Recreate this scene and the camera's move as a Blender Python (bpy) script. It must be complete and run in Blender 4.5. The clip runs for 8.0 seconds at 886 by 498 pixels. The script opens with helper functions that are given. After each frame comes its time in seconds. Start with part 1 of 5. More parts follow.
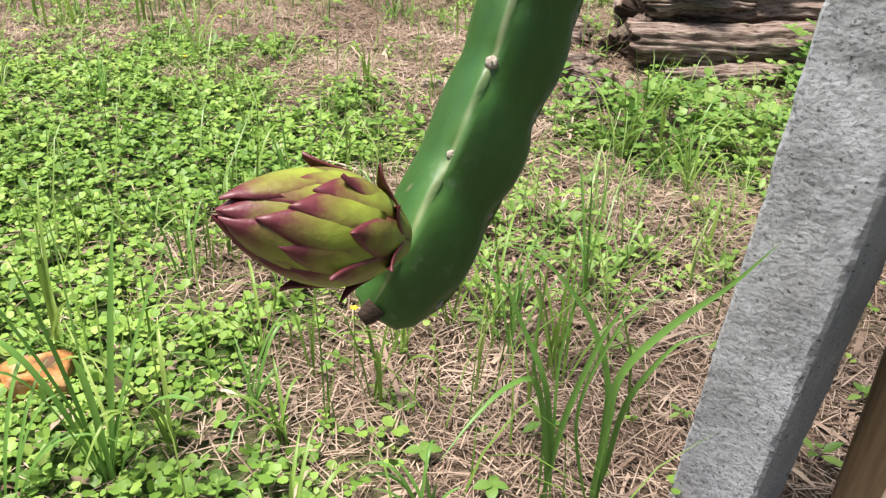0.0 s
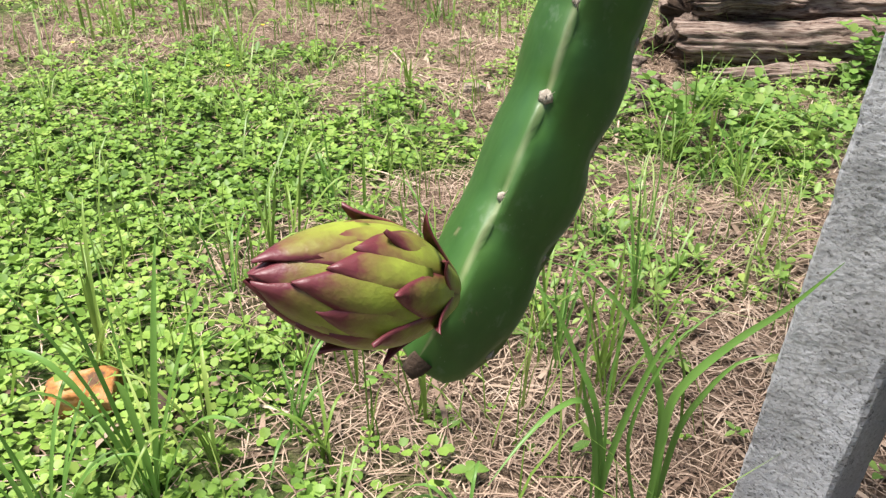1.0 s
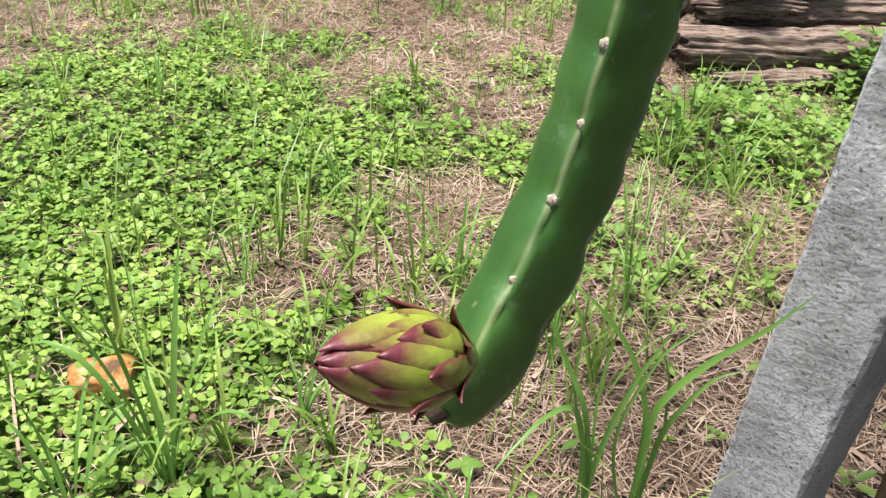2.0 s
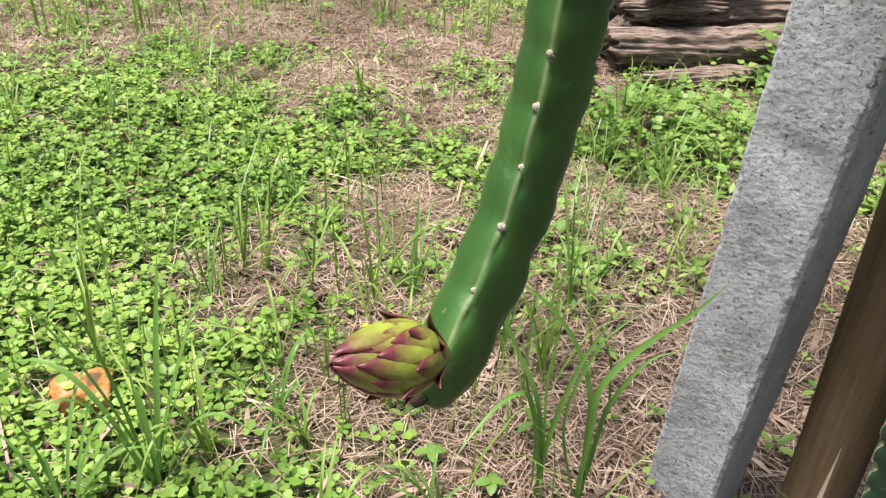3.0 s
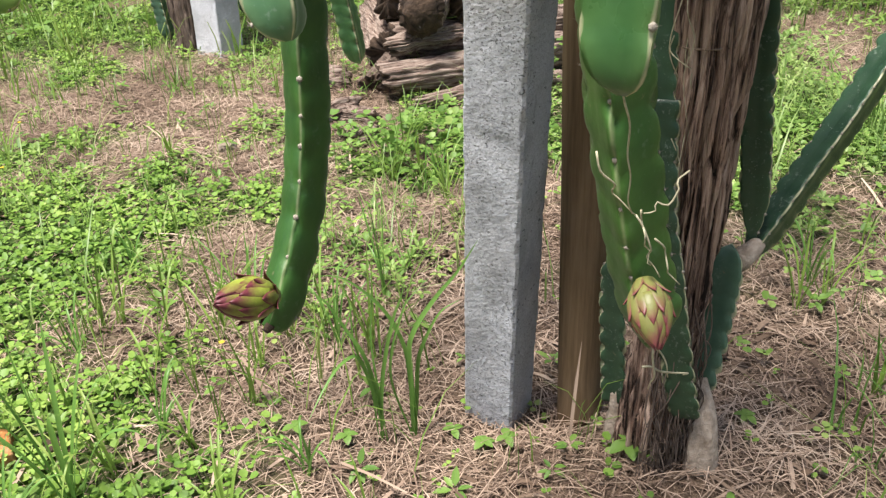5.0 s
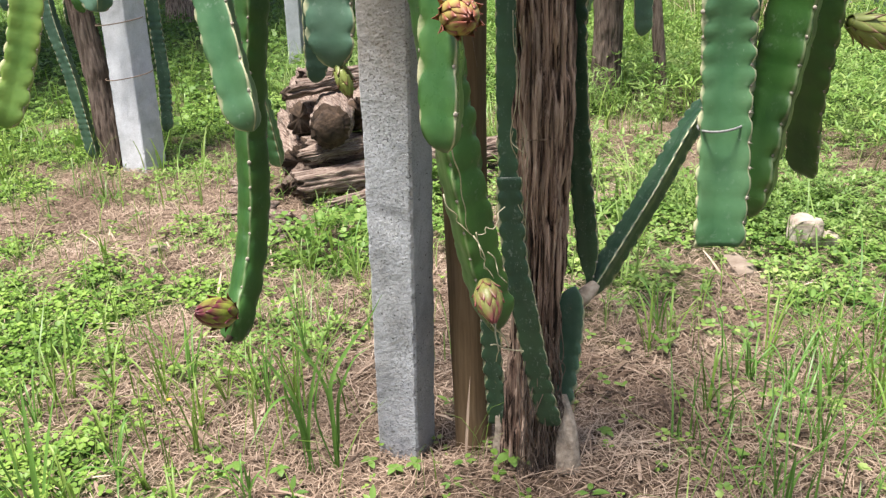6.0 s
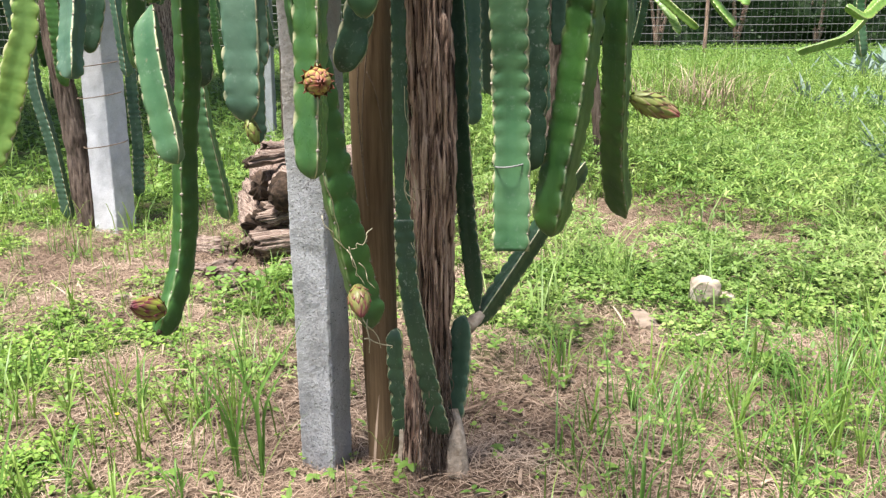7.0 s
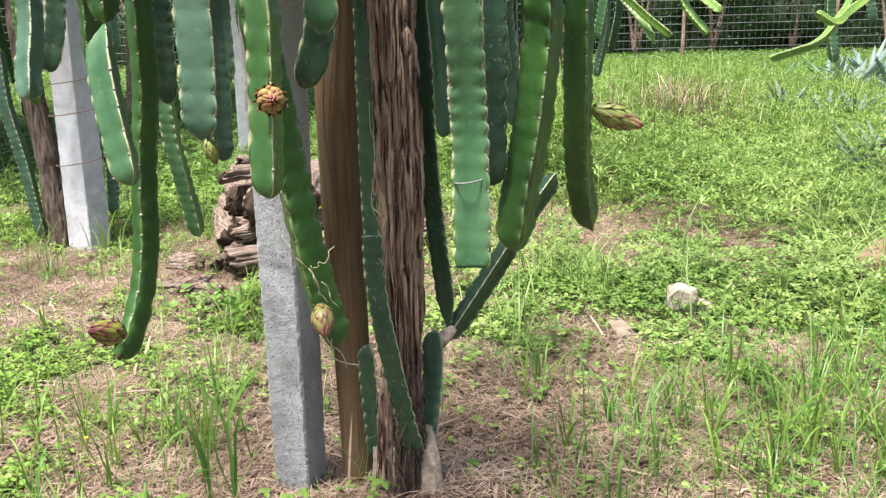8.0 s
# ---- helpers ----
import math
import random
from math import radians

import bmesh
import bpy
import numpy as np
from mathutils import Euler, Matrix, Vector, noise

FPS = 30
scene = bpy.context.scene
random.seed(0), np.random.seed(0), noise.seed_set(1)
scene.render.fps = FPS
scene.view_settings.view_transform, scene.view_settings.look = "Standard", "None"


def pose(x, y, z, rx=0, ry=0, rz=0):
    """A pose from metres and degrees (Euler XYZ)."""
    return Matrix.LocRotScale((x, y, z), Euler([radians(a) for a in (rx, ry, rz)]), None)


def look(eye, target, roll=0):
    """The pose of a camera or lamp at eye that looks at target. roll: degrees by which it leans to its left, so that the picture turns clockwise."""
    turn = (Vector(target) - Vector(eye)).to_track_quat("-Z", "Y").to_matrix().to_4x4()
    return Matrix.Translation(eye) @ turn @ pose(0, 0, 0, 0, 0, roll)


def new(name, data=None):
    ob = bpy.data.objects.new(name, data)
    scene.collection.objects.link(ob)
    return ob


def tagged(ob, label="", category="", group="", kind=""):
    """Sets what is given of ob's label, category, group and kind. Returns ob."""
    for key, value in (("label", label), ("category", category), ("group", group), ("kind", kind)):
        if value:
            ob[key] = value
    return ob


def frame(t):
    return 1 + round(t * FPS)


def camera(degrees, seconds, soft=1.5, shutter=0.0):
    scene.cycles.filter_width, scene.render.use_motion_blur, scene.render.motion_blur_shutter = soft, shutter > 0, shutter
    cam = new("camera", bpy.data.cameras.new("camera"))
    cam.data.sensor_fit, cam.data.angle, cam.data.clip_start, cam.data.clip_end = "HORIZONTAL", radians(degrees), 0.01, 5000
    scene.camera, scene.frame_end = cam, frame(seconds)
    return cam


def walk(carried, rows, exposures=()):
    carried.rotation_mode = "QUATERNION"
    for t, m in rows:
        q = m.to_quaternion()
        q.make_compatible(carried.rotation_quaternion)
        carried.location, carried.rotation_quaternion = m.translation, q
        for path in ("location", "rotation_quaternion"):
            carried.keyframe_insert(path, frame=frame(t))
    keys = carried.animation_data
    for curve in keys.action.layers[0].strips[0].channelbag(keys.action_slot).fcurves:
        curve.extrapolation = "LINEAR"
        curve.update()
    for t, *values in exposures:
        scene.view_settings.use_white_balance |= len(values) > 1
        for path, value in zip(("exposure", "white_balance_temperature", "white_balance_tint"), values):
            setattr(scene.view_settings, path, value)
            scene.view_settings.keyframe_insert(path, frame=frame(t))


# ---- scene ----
cam = camera(56.0, 8.0, soft=1.33)
PATH = [
    (0, (0.011, 0.089, 0.924), (0.096, 1.817, -0.079), 3.2),
    (0.5, (0.015, 0.115, 0.923), (0.04, 1.845, -0.081), 1.6),
    (1, (0.008, 0.125, 0.928), (-0.009, 1.854, -0.078), 1.1),
    (1.2, (0.003, 0.123, 0.941), (-0.018, 1.847, -0.074), 1.3),
    (2.3, (-0.008, 0.067, 1.02), (0.011, 1.764, -0.039), 4.1),
    (2.5, (-0.009, 0.055, 1.021), (0.041, 1.751, -0.037), 4.3),
    (3, (-0.025, -0.007, 1.084), (0.097, 1.686, 0.026), 2.8),
    (3.5, (-0.064, -0.08, 1.147), (0.2, 1.588, 0.074), -0.1),
    (4, (-0.063, -0.18, 1.206), (0.29, 1.447, 0.098), 0.3),
    (4.5, (-0.042, -0.286, 1.255), (0.363, 1.365, 0.201), 0.5),
    (4.7, (-0.028, -0.313, 1.239), (0.407, 1.347, 0.212), -1.2),
    (5.8, (-0.165, -0.737, 1.297), (0.575, 0.929, 0.475), -1.9),
    (6, (-0.177, -0.811, 1.32), (0.583, 0.879, 0.568), -2.2),
    (6.5, (-0.189, -1.115, 1.314), (0.634, 0.614, 0.735), -0.8),
    (7, (-0.173, -1.25, 1.329), (0.663, 0.476, 0.764), -0.6),
    (7.5, (-0.142, -1.28, 1.33), (0.714, 0.44, 0.774), -1.2),
    (8, (-0.127, -1.249, 1.336), (0.745, 0.467, 0.792), -1.4),
]
walk(cam, [(t, look(eye, target, roll)) for t, eye, target, roll in PATH], exposures=((0, 1.08), (3, 1.06), (4.5, 1.03), (6, 1.17), (7, 1.34), (8, 1.34)))

# ---- light and sky ----
SUN_ELEV, SUN_AZ = 74.0, -108.0          # degrees; azimuth clockwise from +y
world = bpy.data.worlds.new("sky")
scene.world = world
world.use_nodes = True
wn = world.node_tree
sky = wn.nodes.new("ShaderNodeTexSky")
sky.sky_type = "NISHITA"
sky.sun_disc = False
sky.sun_elevation, sky.sun_rotation = radians(SUN_ELEV), radians(SUN_AZ)
sky.air_density, sky.dust_density, sky.ozone_density = 1.0, 4.0, 1.0
wn.nodes["Background"].inputs["Strength"].default_value = 0.088
wn.links.new(sky.outputs[0], wn.nodes["Background"].inputs["Color"])
sun = new("sun", bpy.data.lights.new("sun", "SUN"))
sun.data.energy, sun.data.angle, sun.data.color = 4.75, radians(14), (1.0, 0.955, 0.915)
sd = Vector((math.sin(radians(SUN_AZ)) * math.cos(radians(SUN_ELEV)), math.cos(radians(SUN_AZ)) * math.cos(radians(SUN_ELEV)), math.sin(radians(SUN_ELEV))))
sun.matrix_world = look(sd * 30, (0, 0, 0))


rng = np.random.default_rng(7)


# ---- materials ----
def material(name, rough=0.6, spec=0.4):
    m = bpy.data.materials.new(name)
    m.use_nodes = True
    b = m.node_tree.nodes["Principled BSDF"]
    b.inputs["Roughness"].default_value = rough
    b.inputs["Specular IOR Level"].default_value = spec
    return m, m.node_tree.nodes, m.node_tree.links, b


def coords(n, l, scale=(1, 1, 1)):
    tc, mp = n.new("ShaderNodeTexCoord"), n.new("ShaderNodeMapping")
    mp.inputs["Scale"].default_value = scale
    l.new(tc.outputs["Object"], mp.inputs["Vector"])
    return mp.outputs["Vector"]


def noise_tex(n, l, vec, scale, detail=4.0, rough=0.6):
    t = n.new("ShaderNodeTexNoise")
    t.inputs["Scale"].default_value, t.inputs["Detail"].default_value, t.inputs["Roughness"].default_value = scale, detail, rough
    if vec is not None:
        l.new(vec, t.inputs["Vector"])
    return t.outputs["Fac"]


def ramp(n, l, fac, stops):
    r = n.new("ShaderNodeValToRGB")
    while len(r.color_ramp.elements) < len(stops):
        r.color_ramp.elements.new(0.5)
    for e, (p, c) in zip(r.color_ramp.elements, stops):
        e.position, e.color = p, (*c, 1)
    l.new(fac, r.inputs["Fac"])
    return r.outputs["Color"]


def mix(n, l, fac, a, b, kind="MIX"):
    x = n.new("ShaderNodeMix")
    x.data_type, x.blend_type = "RGBA", kind
    for key, v in ((0, fac), (6, a), (7, b)):
        if isinstance(v, (int, float)):
            x.inputs[key].default_value = v
        elif isinstance(v, tuple):
            x.inputs[key].default_value = (*v, 1)
        else:
            l.new(v, x.inputs[key])
    return x.outputs[2]


def maprange(n, l, v, a, b, c=0.0, d=1.0):
    x = n.new("ShaderNodeMapRange")
    for key, val in ((1, a), (2, b), (3, c), (4, d)):
        x.inputs[key].default_value = val
    l.new(v, x.inputs[0])
    return x.outputs[0]


def bump(n, l, b, height, strength, dist=0.01):
    x = n.new("ShaderNodeBump")
    x.inputs["Strength"].default_value, x.inputs["Distance"].default_value = strength, dist
    l.new(height, x.inputs["Height"])
    l.new(x.outputs[0], b.inputs["Normal"])


def attribute(n, name):
    a = n.new("ShaderNodeAttribute")
    a.attribute_name = name
    return a.outputs["Fac"]


def cactus_material(name, deep, light, dust=0.15, rough=0.38, margin=0.95, bloom=0.25):
    m, n, l, b = material(name, rough, 0.4)
    v = coords(n, l)
    col = ramp(n, l, noise_tex(n, l, v, 9, 5), [(0.3, deep), (0.7, light)])
    info = n.new("ShaderNodeObjectInfo")
    hsv = n.new("ShaderNodeHueSaturation")
    l.new(maprange(n, l, info.outputs["Random"], 0, 1, 0.82, 1.2), hsv.inputs["Value"])
    l.new(col, hsv.inputs["Color"])
    col = hsv.outputs[0]
    fine = noise_tex(n, l, v, 130, 3)
    blotch = noise_tex(n, l, v, 22, 4)
    mul = n.new("ShaderNodeMath")
    mul.operation = "MULTIPLY"
    l.new(maprange(n, l, fine, 0.56, 0.66), mul.inputs[0])
    l.new(maprange(n, l, blotch, 0.5, 0.72, 0, dust * 1.2), mul.inputs[1])
    col = mix(n, l, mul.outputs[0], col, (0.34, 0.38, 0.33))
    spots = n.new("ShaderNodeTexVoronoi")
    spots.inputs["Scale"].default_value = 150
    warp = n.new("ShaderNodeTexNoise")
    warp.inputs["Scale"].default_value = 60
    l.new(v, warp.inputs["Vector"])
    l.new(mix(n, l, 0.03, v, warp.outputs["Color"]), spots.inputs["Vector"])
    flecks = n.new("ShaderNodeMath")
    flecks.operation = "MULTIPLY"
    l.new(maprange(n, l, spots.outputs["Distance"], 0.06 + 0.34 * dust, 0.02 + 0.16 * dust, 0, 0.10 + dust * 0.9), flecks.inputs[0])
    l.new(maprange(n, l, noise_tex(n, l, v, 26, 5), 0.46, 0.60, 0.0, 1.0), flecks.inputs[1])
    col = mix(n, l, flecks.outputs[0], col, (0.42, 0.46, 0.40))
    col = mix(n, l, maprange(n, l, noise_tex(n, l, v, 5, 3), 0.42, 0.68, 0, bloom), col, (0.15, 0.27, 0.165))
    rim = attribute(n, "rim")
    wing = n.new("ShaderNodeMath")
    wing.operation = "MULTIPLY"
    l.new(maprange(n, l, rim, 0.55, 0.97), wing.inputs[0])
    l.new(maprange(n, l, noise_tex(n, l, v, 16, 4), 0.35, 0.65, 0.05, 0.45), wing.inputs[1])
    col = mix(n, l, wing.outputs[0], col, tuple(min(1.0, c * k) for c, k in zip(light, (2.1, 1.5, 1.6) if dust < 0.2 else (1.3, 1.5, 1.4))))
    edge = n.new("ShaderNodeMath")
    edge.operation = "MULTIPLY"
    l.new(maprange(n, l, rim, 0.962, 0.995), edge.inputs[0])
    l.new(maprange(n, l, noise_tex(n, l, v, 45, 2), 0.3, 0.52, 0.45 * margin, margin), edge.inputs[1])
    col = mix(n, l, edge.outputs[0], col, (0.50, 0.47, 0.29))
    scab = noise_tex(n, l, v, 38, 6, 0.7)
    col = mix(n, l, maprange(n, l, scab, 0.67, 0.71, 0, 0.45), col, (0.20, 0.17, 0.10))
    l.new(col, b.inputs["Base Color"])
    l.new(maprange(n, l, blotch, 0.3, 0.7, rough - 0.08, rough + 0.16), b.inputs["Roughness"])
    bump(n, l, b, noise_tex(n, l, v, 16, 4, 0.5), 0.22, 0.012)
    b.inputs["Coat Weight"].default_value, b.inputs["Coat Roughness"].default_value = 0.10 if dust < 0.2 else 0.05, 0.35
    b.inputs["Subsurface Weight"].default_value = 0.03
    b.inputs["Subsurface Radius"].default_value = (0.006, 0.012, 0.003)
    return m


CACTUS = cactus_material("cactus_green", (0.012, 0.052, 0.009), (0.040, 0.112, 0.020), 0.15, 0.40, 0.22, 0.05)
CACTUS_DARK = cactus_material("cactus_old_green", (0.008, 0.028, 0.014), (0.027, 0.062, 0.030), 0.38, 0.40, 0.85, 0.06)
CACTUS_PALE = cactus_material("cactus_waxy_green", (0.022, 0.076, 0.027), (0.064, 0.146, 0.061), 0.19, 0.36, 0.95, 0.22)
CACTUS_MID = cactus_material("cactus_fresh_green", (0.020, 0.077, 0.016), (0.058, 0.142, 0.036), 0.07, 0.30, 0.9, 0.12)
CACTUS_LIME = cactus_material("cactus_young_green", (0.075, 0.165, 0.026), (0.17, 0.285, 0.058), 0.04, 0.36, 0.8, 0.06)
CACTUS_GREY = cactus_material("cactus_dusty_green", (0.024, 0.066, 0.041), (0.074, 0.132, 0.088), 0.26, 0.42, 0.9, 0.18)


def plain(name, stops, scale, rough=0.7, bump_scale=0, bump_strength=0.3, stretch=(1, 1, 1), spec=0.3, dist=0.01):
    m, n, l, b = material(name, rough, spec)
    v = coords(n, l, stretch)
    col = ramp(n, l, noise_tex(n, l, v, scale, 6), stops)
    l.new(col, b.inputs["Base Color"])
    if bump_scale:
        bump(n, l, b, noise_tex(n, l, v, bump_scale, 6), bump_strength, dist)
    return m


AREOLE = plain("areole_wool", [(0.3, (0.17, 0.14, 0.11)), (0.7, (0.41, 0.37, 0.30))], 500, 0.95, 900, 0.6, dist=0.002)
CORK = plain("corky_stem", [(0.3, (0.22, 0.17, 0.125)), (0.7, (0.46, 0.385, 0.31))], 60, 0.9, 140, 0.6)
ROOT = plain("dry_root", [(0.3, (0.28, 0.24, 0.15)), (0.7, (0.50, 0.46, 0.32))], 120, 0.8)
WIRE = plain("galvanised_wire", [(0.3, (0.12, 0.12, 0.12)), (0.7, (0.24, 0.24, 0.23))], 200, 0.5)
RUST_WIRE = plain("rusty_wire", [(0.3, (0.10, 0.07, 0.05)), (0.7, (0.26, 0.19, 0.13))], 200, 0.7)
WHITE_ROCK = plain("pale_stone", [(0.3, (0.20, 0.15, 0.115)), (0.55, (0.36, 0.305, 0.25)), (0.75, (0.46, 0.425, 0.37))], 14, 0.85, 60, 0.5)
TAN_ROCK = plain("tan_stone", [(0.3, (0.17, 0.127, 0.095)), (0.7, (0.29, 0.235, 0.185))], 18, 0.9, 60, 0.5)
ORANGE_ROCK = plain("ochre_stone", [(0.38, (0.10, 0.055, 0.03)), (0.5, (0.36, 0.15, 0.04)), (0.66, (0.42, 0.28, 0.16))], 22, 0.85, 60, 0.6)


def bark_material(name, stops, stretch, strength=0.9, veil=0.3, scale=62):
    m, n, l, b = material(name, 0.88, 0.25)
    v = coords(n, l, stretch)
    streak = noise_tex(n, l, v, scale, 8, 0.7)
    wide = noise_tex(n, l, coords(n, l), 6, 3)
    # Lows of the bump also take the darkest colour, painting in furrow shade.
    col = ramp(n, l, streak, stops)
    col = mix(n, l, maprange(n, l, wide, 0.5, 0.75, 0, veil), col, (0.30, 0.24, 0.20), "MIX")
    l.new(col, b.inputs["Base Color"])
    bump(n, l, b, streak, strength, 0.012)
    return m


# The near-black first stop holds the furrows' shade as well as dark bark.
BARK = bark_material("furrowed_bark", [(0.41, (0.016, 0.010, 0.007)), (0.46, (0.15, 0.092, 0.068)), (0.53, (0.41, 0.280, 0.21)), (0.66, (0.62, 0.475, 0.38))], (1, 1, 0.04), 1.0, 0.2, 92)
DEADWOOD = bark_material("weathered_deadwood", [(0.38, (0.035, 0.022, 0.017)), (0.45, (0.16, 0.108, 0.085)), (0.55, (0.265, 0.205, 0.165)), (0.68, (0.40, 0.33, 0.275))], (0.08, 1, 1), 1.0, 0.2, 105)
DEADWOOD_Y = bark_material("weathered_deadwood_long", [(0.38, (0.035, 0.022, 0.017)), (0.45, (0.16, 0.108, 0.085)), (0.55, (0.265, 0.205, 0.165)), (0.68, (0.40, 0.33, 0.275))], (1, 0.1, 1), 1.0, 0.2, 105)
OLDWOOD = bark_material("old_dark_wood", [(0.36, (0.030, 0.021, 0.017)), (0.48, (0.105, 0.075, 0.058)), (0.66, (0.20, 0.155, 0.125))], (1, 1, 0.07), 0.8)
# Kept near black so the plugged hollow log still looks shaded when sunlit.
ENDGRAIN = plain("end_grain_and_hollow_shade", [(0.3, (0.016, 0.011, 0.008)), (0.7, (0.085, 0.055, 0.036))], 30, 0.95, 60, 0.8)
POLE = bark_material("brown_pole", [(0.30, (0.080, 0.049, 0.025)), (0.50, (0.140, 0.092, 0.049)), (0.72, (0.205, 0.142, 0.080))], (1, 1, 0.05), 0.12, 0.10)


def concrete_material(name, base, dark, pitted=1.0):
    m, n, l, b = material(name, 0.9, 0.2)
    v = coords(n, l)
    vz = coords(n, l, (1, 1, 0.4))
    col = ramp(n, l, noise_tex(n, l, v, 9, 7, 0.65), [(0.28, tuple(c * 0.72 for c in base)), (0.5, base), (0.72, tuple(c * 1.15 for c in base))])
    grit = noise_tex(n, l, coords(n, l, (1, 1, 1.2)), 210, 6, 0.75)
    mid = noise_tex(n, l, coords(n, l, (1, 1, 1.7)), 170, 5, 0.7)
    area = noise_tex(n, l, vz, 8, 4)
    hole = n.new("ShaderNodeMath")
    hole.operation = "MULTIPLY"
    l.new(maprange(n, l, mid, 0.575, 0.61), hole.inputs[0])
    l.new(maprange(n, l, area, 0.38, 0.62, 0.12 * pitted, 0.95 * pitted), hole.inputs[1])
    col = mix(n, l, maprange(n, l, grit, 0.34, 0.56, 0.42, 0.0), col, tuple(c * 0.35 for c in base))
    col = mix(n, l, hole.outputs[0], col, dark)
    large = noise_tex(n, l, coords(n, l, (1, 1, 1.3)), 75, 4, 0.6)
    col = mix(n, l, maprange(n, l, large, 0.64, 0.68, 0, 0.9 * pitted), col, tuple(c * 0.6 for c in dark))
    stain = noise_tex(n, l, vz, 5.5, 6, 0.65)
    col = mix(n, l, maprange(n, l, stain, 0.56, 0.72, 0, 0.55 * pitted), col, (0.10, 0.105, 0.092))
    col = mix(n, l, maprange(n, l, noise_tex(n, l, vz, 3.1, 4), 0.55, 0.75, 0, 0.35), col, (0.23, 0.205, 0.165))
    runs = noise_tex(n, l, coords(n, l, (1, 1, 0.22)), 26, 6, 0.7)
    col = mix(n, l, maprange(n, l, runs, 0.60, 0.70, 0, 0.32 * pitted), col, (0.075, 0.075, 0.068))
    high = n.new("ShaderNodeSeparateXYZ")
    l.new(v, high.inputs[0])
    tan = n.new("ShaderNodeMath")
    tan.operation = "MULTIPLY"
    l.new(maprange(n, l, high.outputs["Z"], 0.86, 1.05), tan.inputs[0])
    l.new(maprange(n, l, noise_tex(n, l, vz, 12, 5), 0.3, 0.6, 0.2, 0.6 * pitted), tan.inputs[1])
    col = mix(n, l, tan.outputs[0], col, (0.29, 0.24, 0.185))
    l.new(col, b.inputs["Base Color"])
    h = n.new("ShaderNodeMath")
    h.operation = "SUBTRACT"
    l.new(maprange(n, l, grit, 0, 1, 0, 0.6), h.inputs[0])
    l.new(hole.outputs[0], h.inputs[1])
    bump(n, l, b, h.outputs[0], 1.0, 0.005)
    return m


CONCRETE = concrete_material("grey_concrete", (0.525, 0.535, 0.56), (0.17, 0.17, 0.168))
CONCRETE_PALE = concrete_material("pale_concrete", (0.55, 0.56, 0.585), (0.16, 0.16, 0.16), 0.35)


def leaf_material(name, stops, rough=0.5, translucent=0.35, spread=0.55):
    m, n, l, b = material(name, rough, 0.35)
    g = n.new("ShaderNodeNewGeometry")
    big = noise_tex(n, l, coords(n, l), 2.3, 3)
    f = n.new("ShaderNodeMath")
    f.operation = "ADD"
    l.new(maprange(n, l, g.outputs["Random Per Island"], 0, 1, 0, spread), f.inputs[0])
    l.new(maprange(n, l, big, 0.3, 0.7, 0, 1.0 - spread), f.inputs[1])
    col = ramp(n, l, f.outputs[0], stops)
    l.new(col, b.inputs["Base Color"])
    t = n.new("ShaderNodeBsdfTranslucent")
    l.new(col, t.inputs["Color"])
    ms = n.new("ShaderNodeMixShader")
    ms.inputs[0].default_value = translucent
    l.new(b.outputs[0], ms.inputs[1])
    l.new(t.outputs[0], ms.inputs[2])
    l.new(ms.outputs[0], n["Material Output"].inputs["Surface"])
    return m


CLOVER = leaf_material("clover_leaf", [(0.0, (0.066, 0.140, 0.022)), (0.35, (0.150, 0.268, 0.042)), (0.7, (0.245, 0.380, 0.070)), (1.0, (0.44, 0.50, 0.15))])
LIME = leaf_material("low_weed_leaf", [(0.0, (0.075, 0.16, 0.03)), (0.45, (0.18, 0.30, 0.06)), (1.0, (0.38, 0.46, 0.15))])
BROAD = leaf_material("broad_weed_leaf", [(0.0, (0.070, 0.150, 0.028)), (0.6, (0.155, 0.270, 0.052)), (1.0, (0.28, 0.38, 0.10))])
GRASS = leaf_material("grass_blade", [(0.0, (0.078, 0.160, 0.027)), (0.5, (0.168, 0.270, 0.048)), (0.85, (0.28, 0.365, 0.09)), (1.0, (0.48, 0.42, 0.20))], 0.42)
TUFT = leaf_material("dark_grass_blade", [(0.0, (0.070, 0.182, 0.031)), (1.0, (0.195, 0.345, 0.076))], 0.38, 0.4)
STRAW = leaf_material("dry_straw", [(0.0, (0.045, 0.028, 0.020)), (0.30, (0.180, 0.120, 0.085)), (0.7, (0.415, 0.312, 0.232)), (1.0, (0.58, 0.475, 0.375))], 0.8, 0.1)
DEADLEAF = leaf_material("dead_leaf", [(0.0, (0.045, 0.028, 0.018)), (0.5, (0.13, 0.085, 0.055)), (1.0, (0.34, 0.25, 0.18))], 0.75, 0.15)
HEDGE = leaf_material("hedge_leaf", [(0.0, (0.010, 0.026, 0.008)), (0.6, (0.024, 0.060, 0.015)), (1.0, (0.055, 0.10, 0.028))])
SILVER = leaf_material("silver_leaf", [(0.0, (0.085, 0.14, 0.11)), (1.0, (0.20, 0.26, 0.23))], 0.5, 0.15)
FIELD = leaf_material("field_leaf", [(0.0, (0.088, 0.170, 0.042)), (0.5, (0.215, 0.325, 0.088)), (1.0, (0.42, 0.49, 0.20))], 0.42, 0.4, 0.4)
PETAL = leaf_material("yellow_petal", [(0.0, (0.75, 0.50, 0.02)), (1.0, (0.8, 0.6, 0.05))])


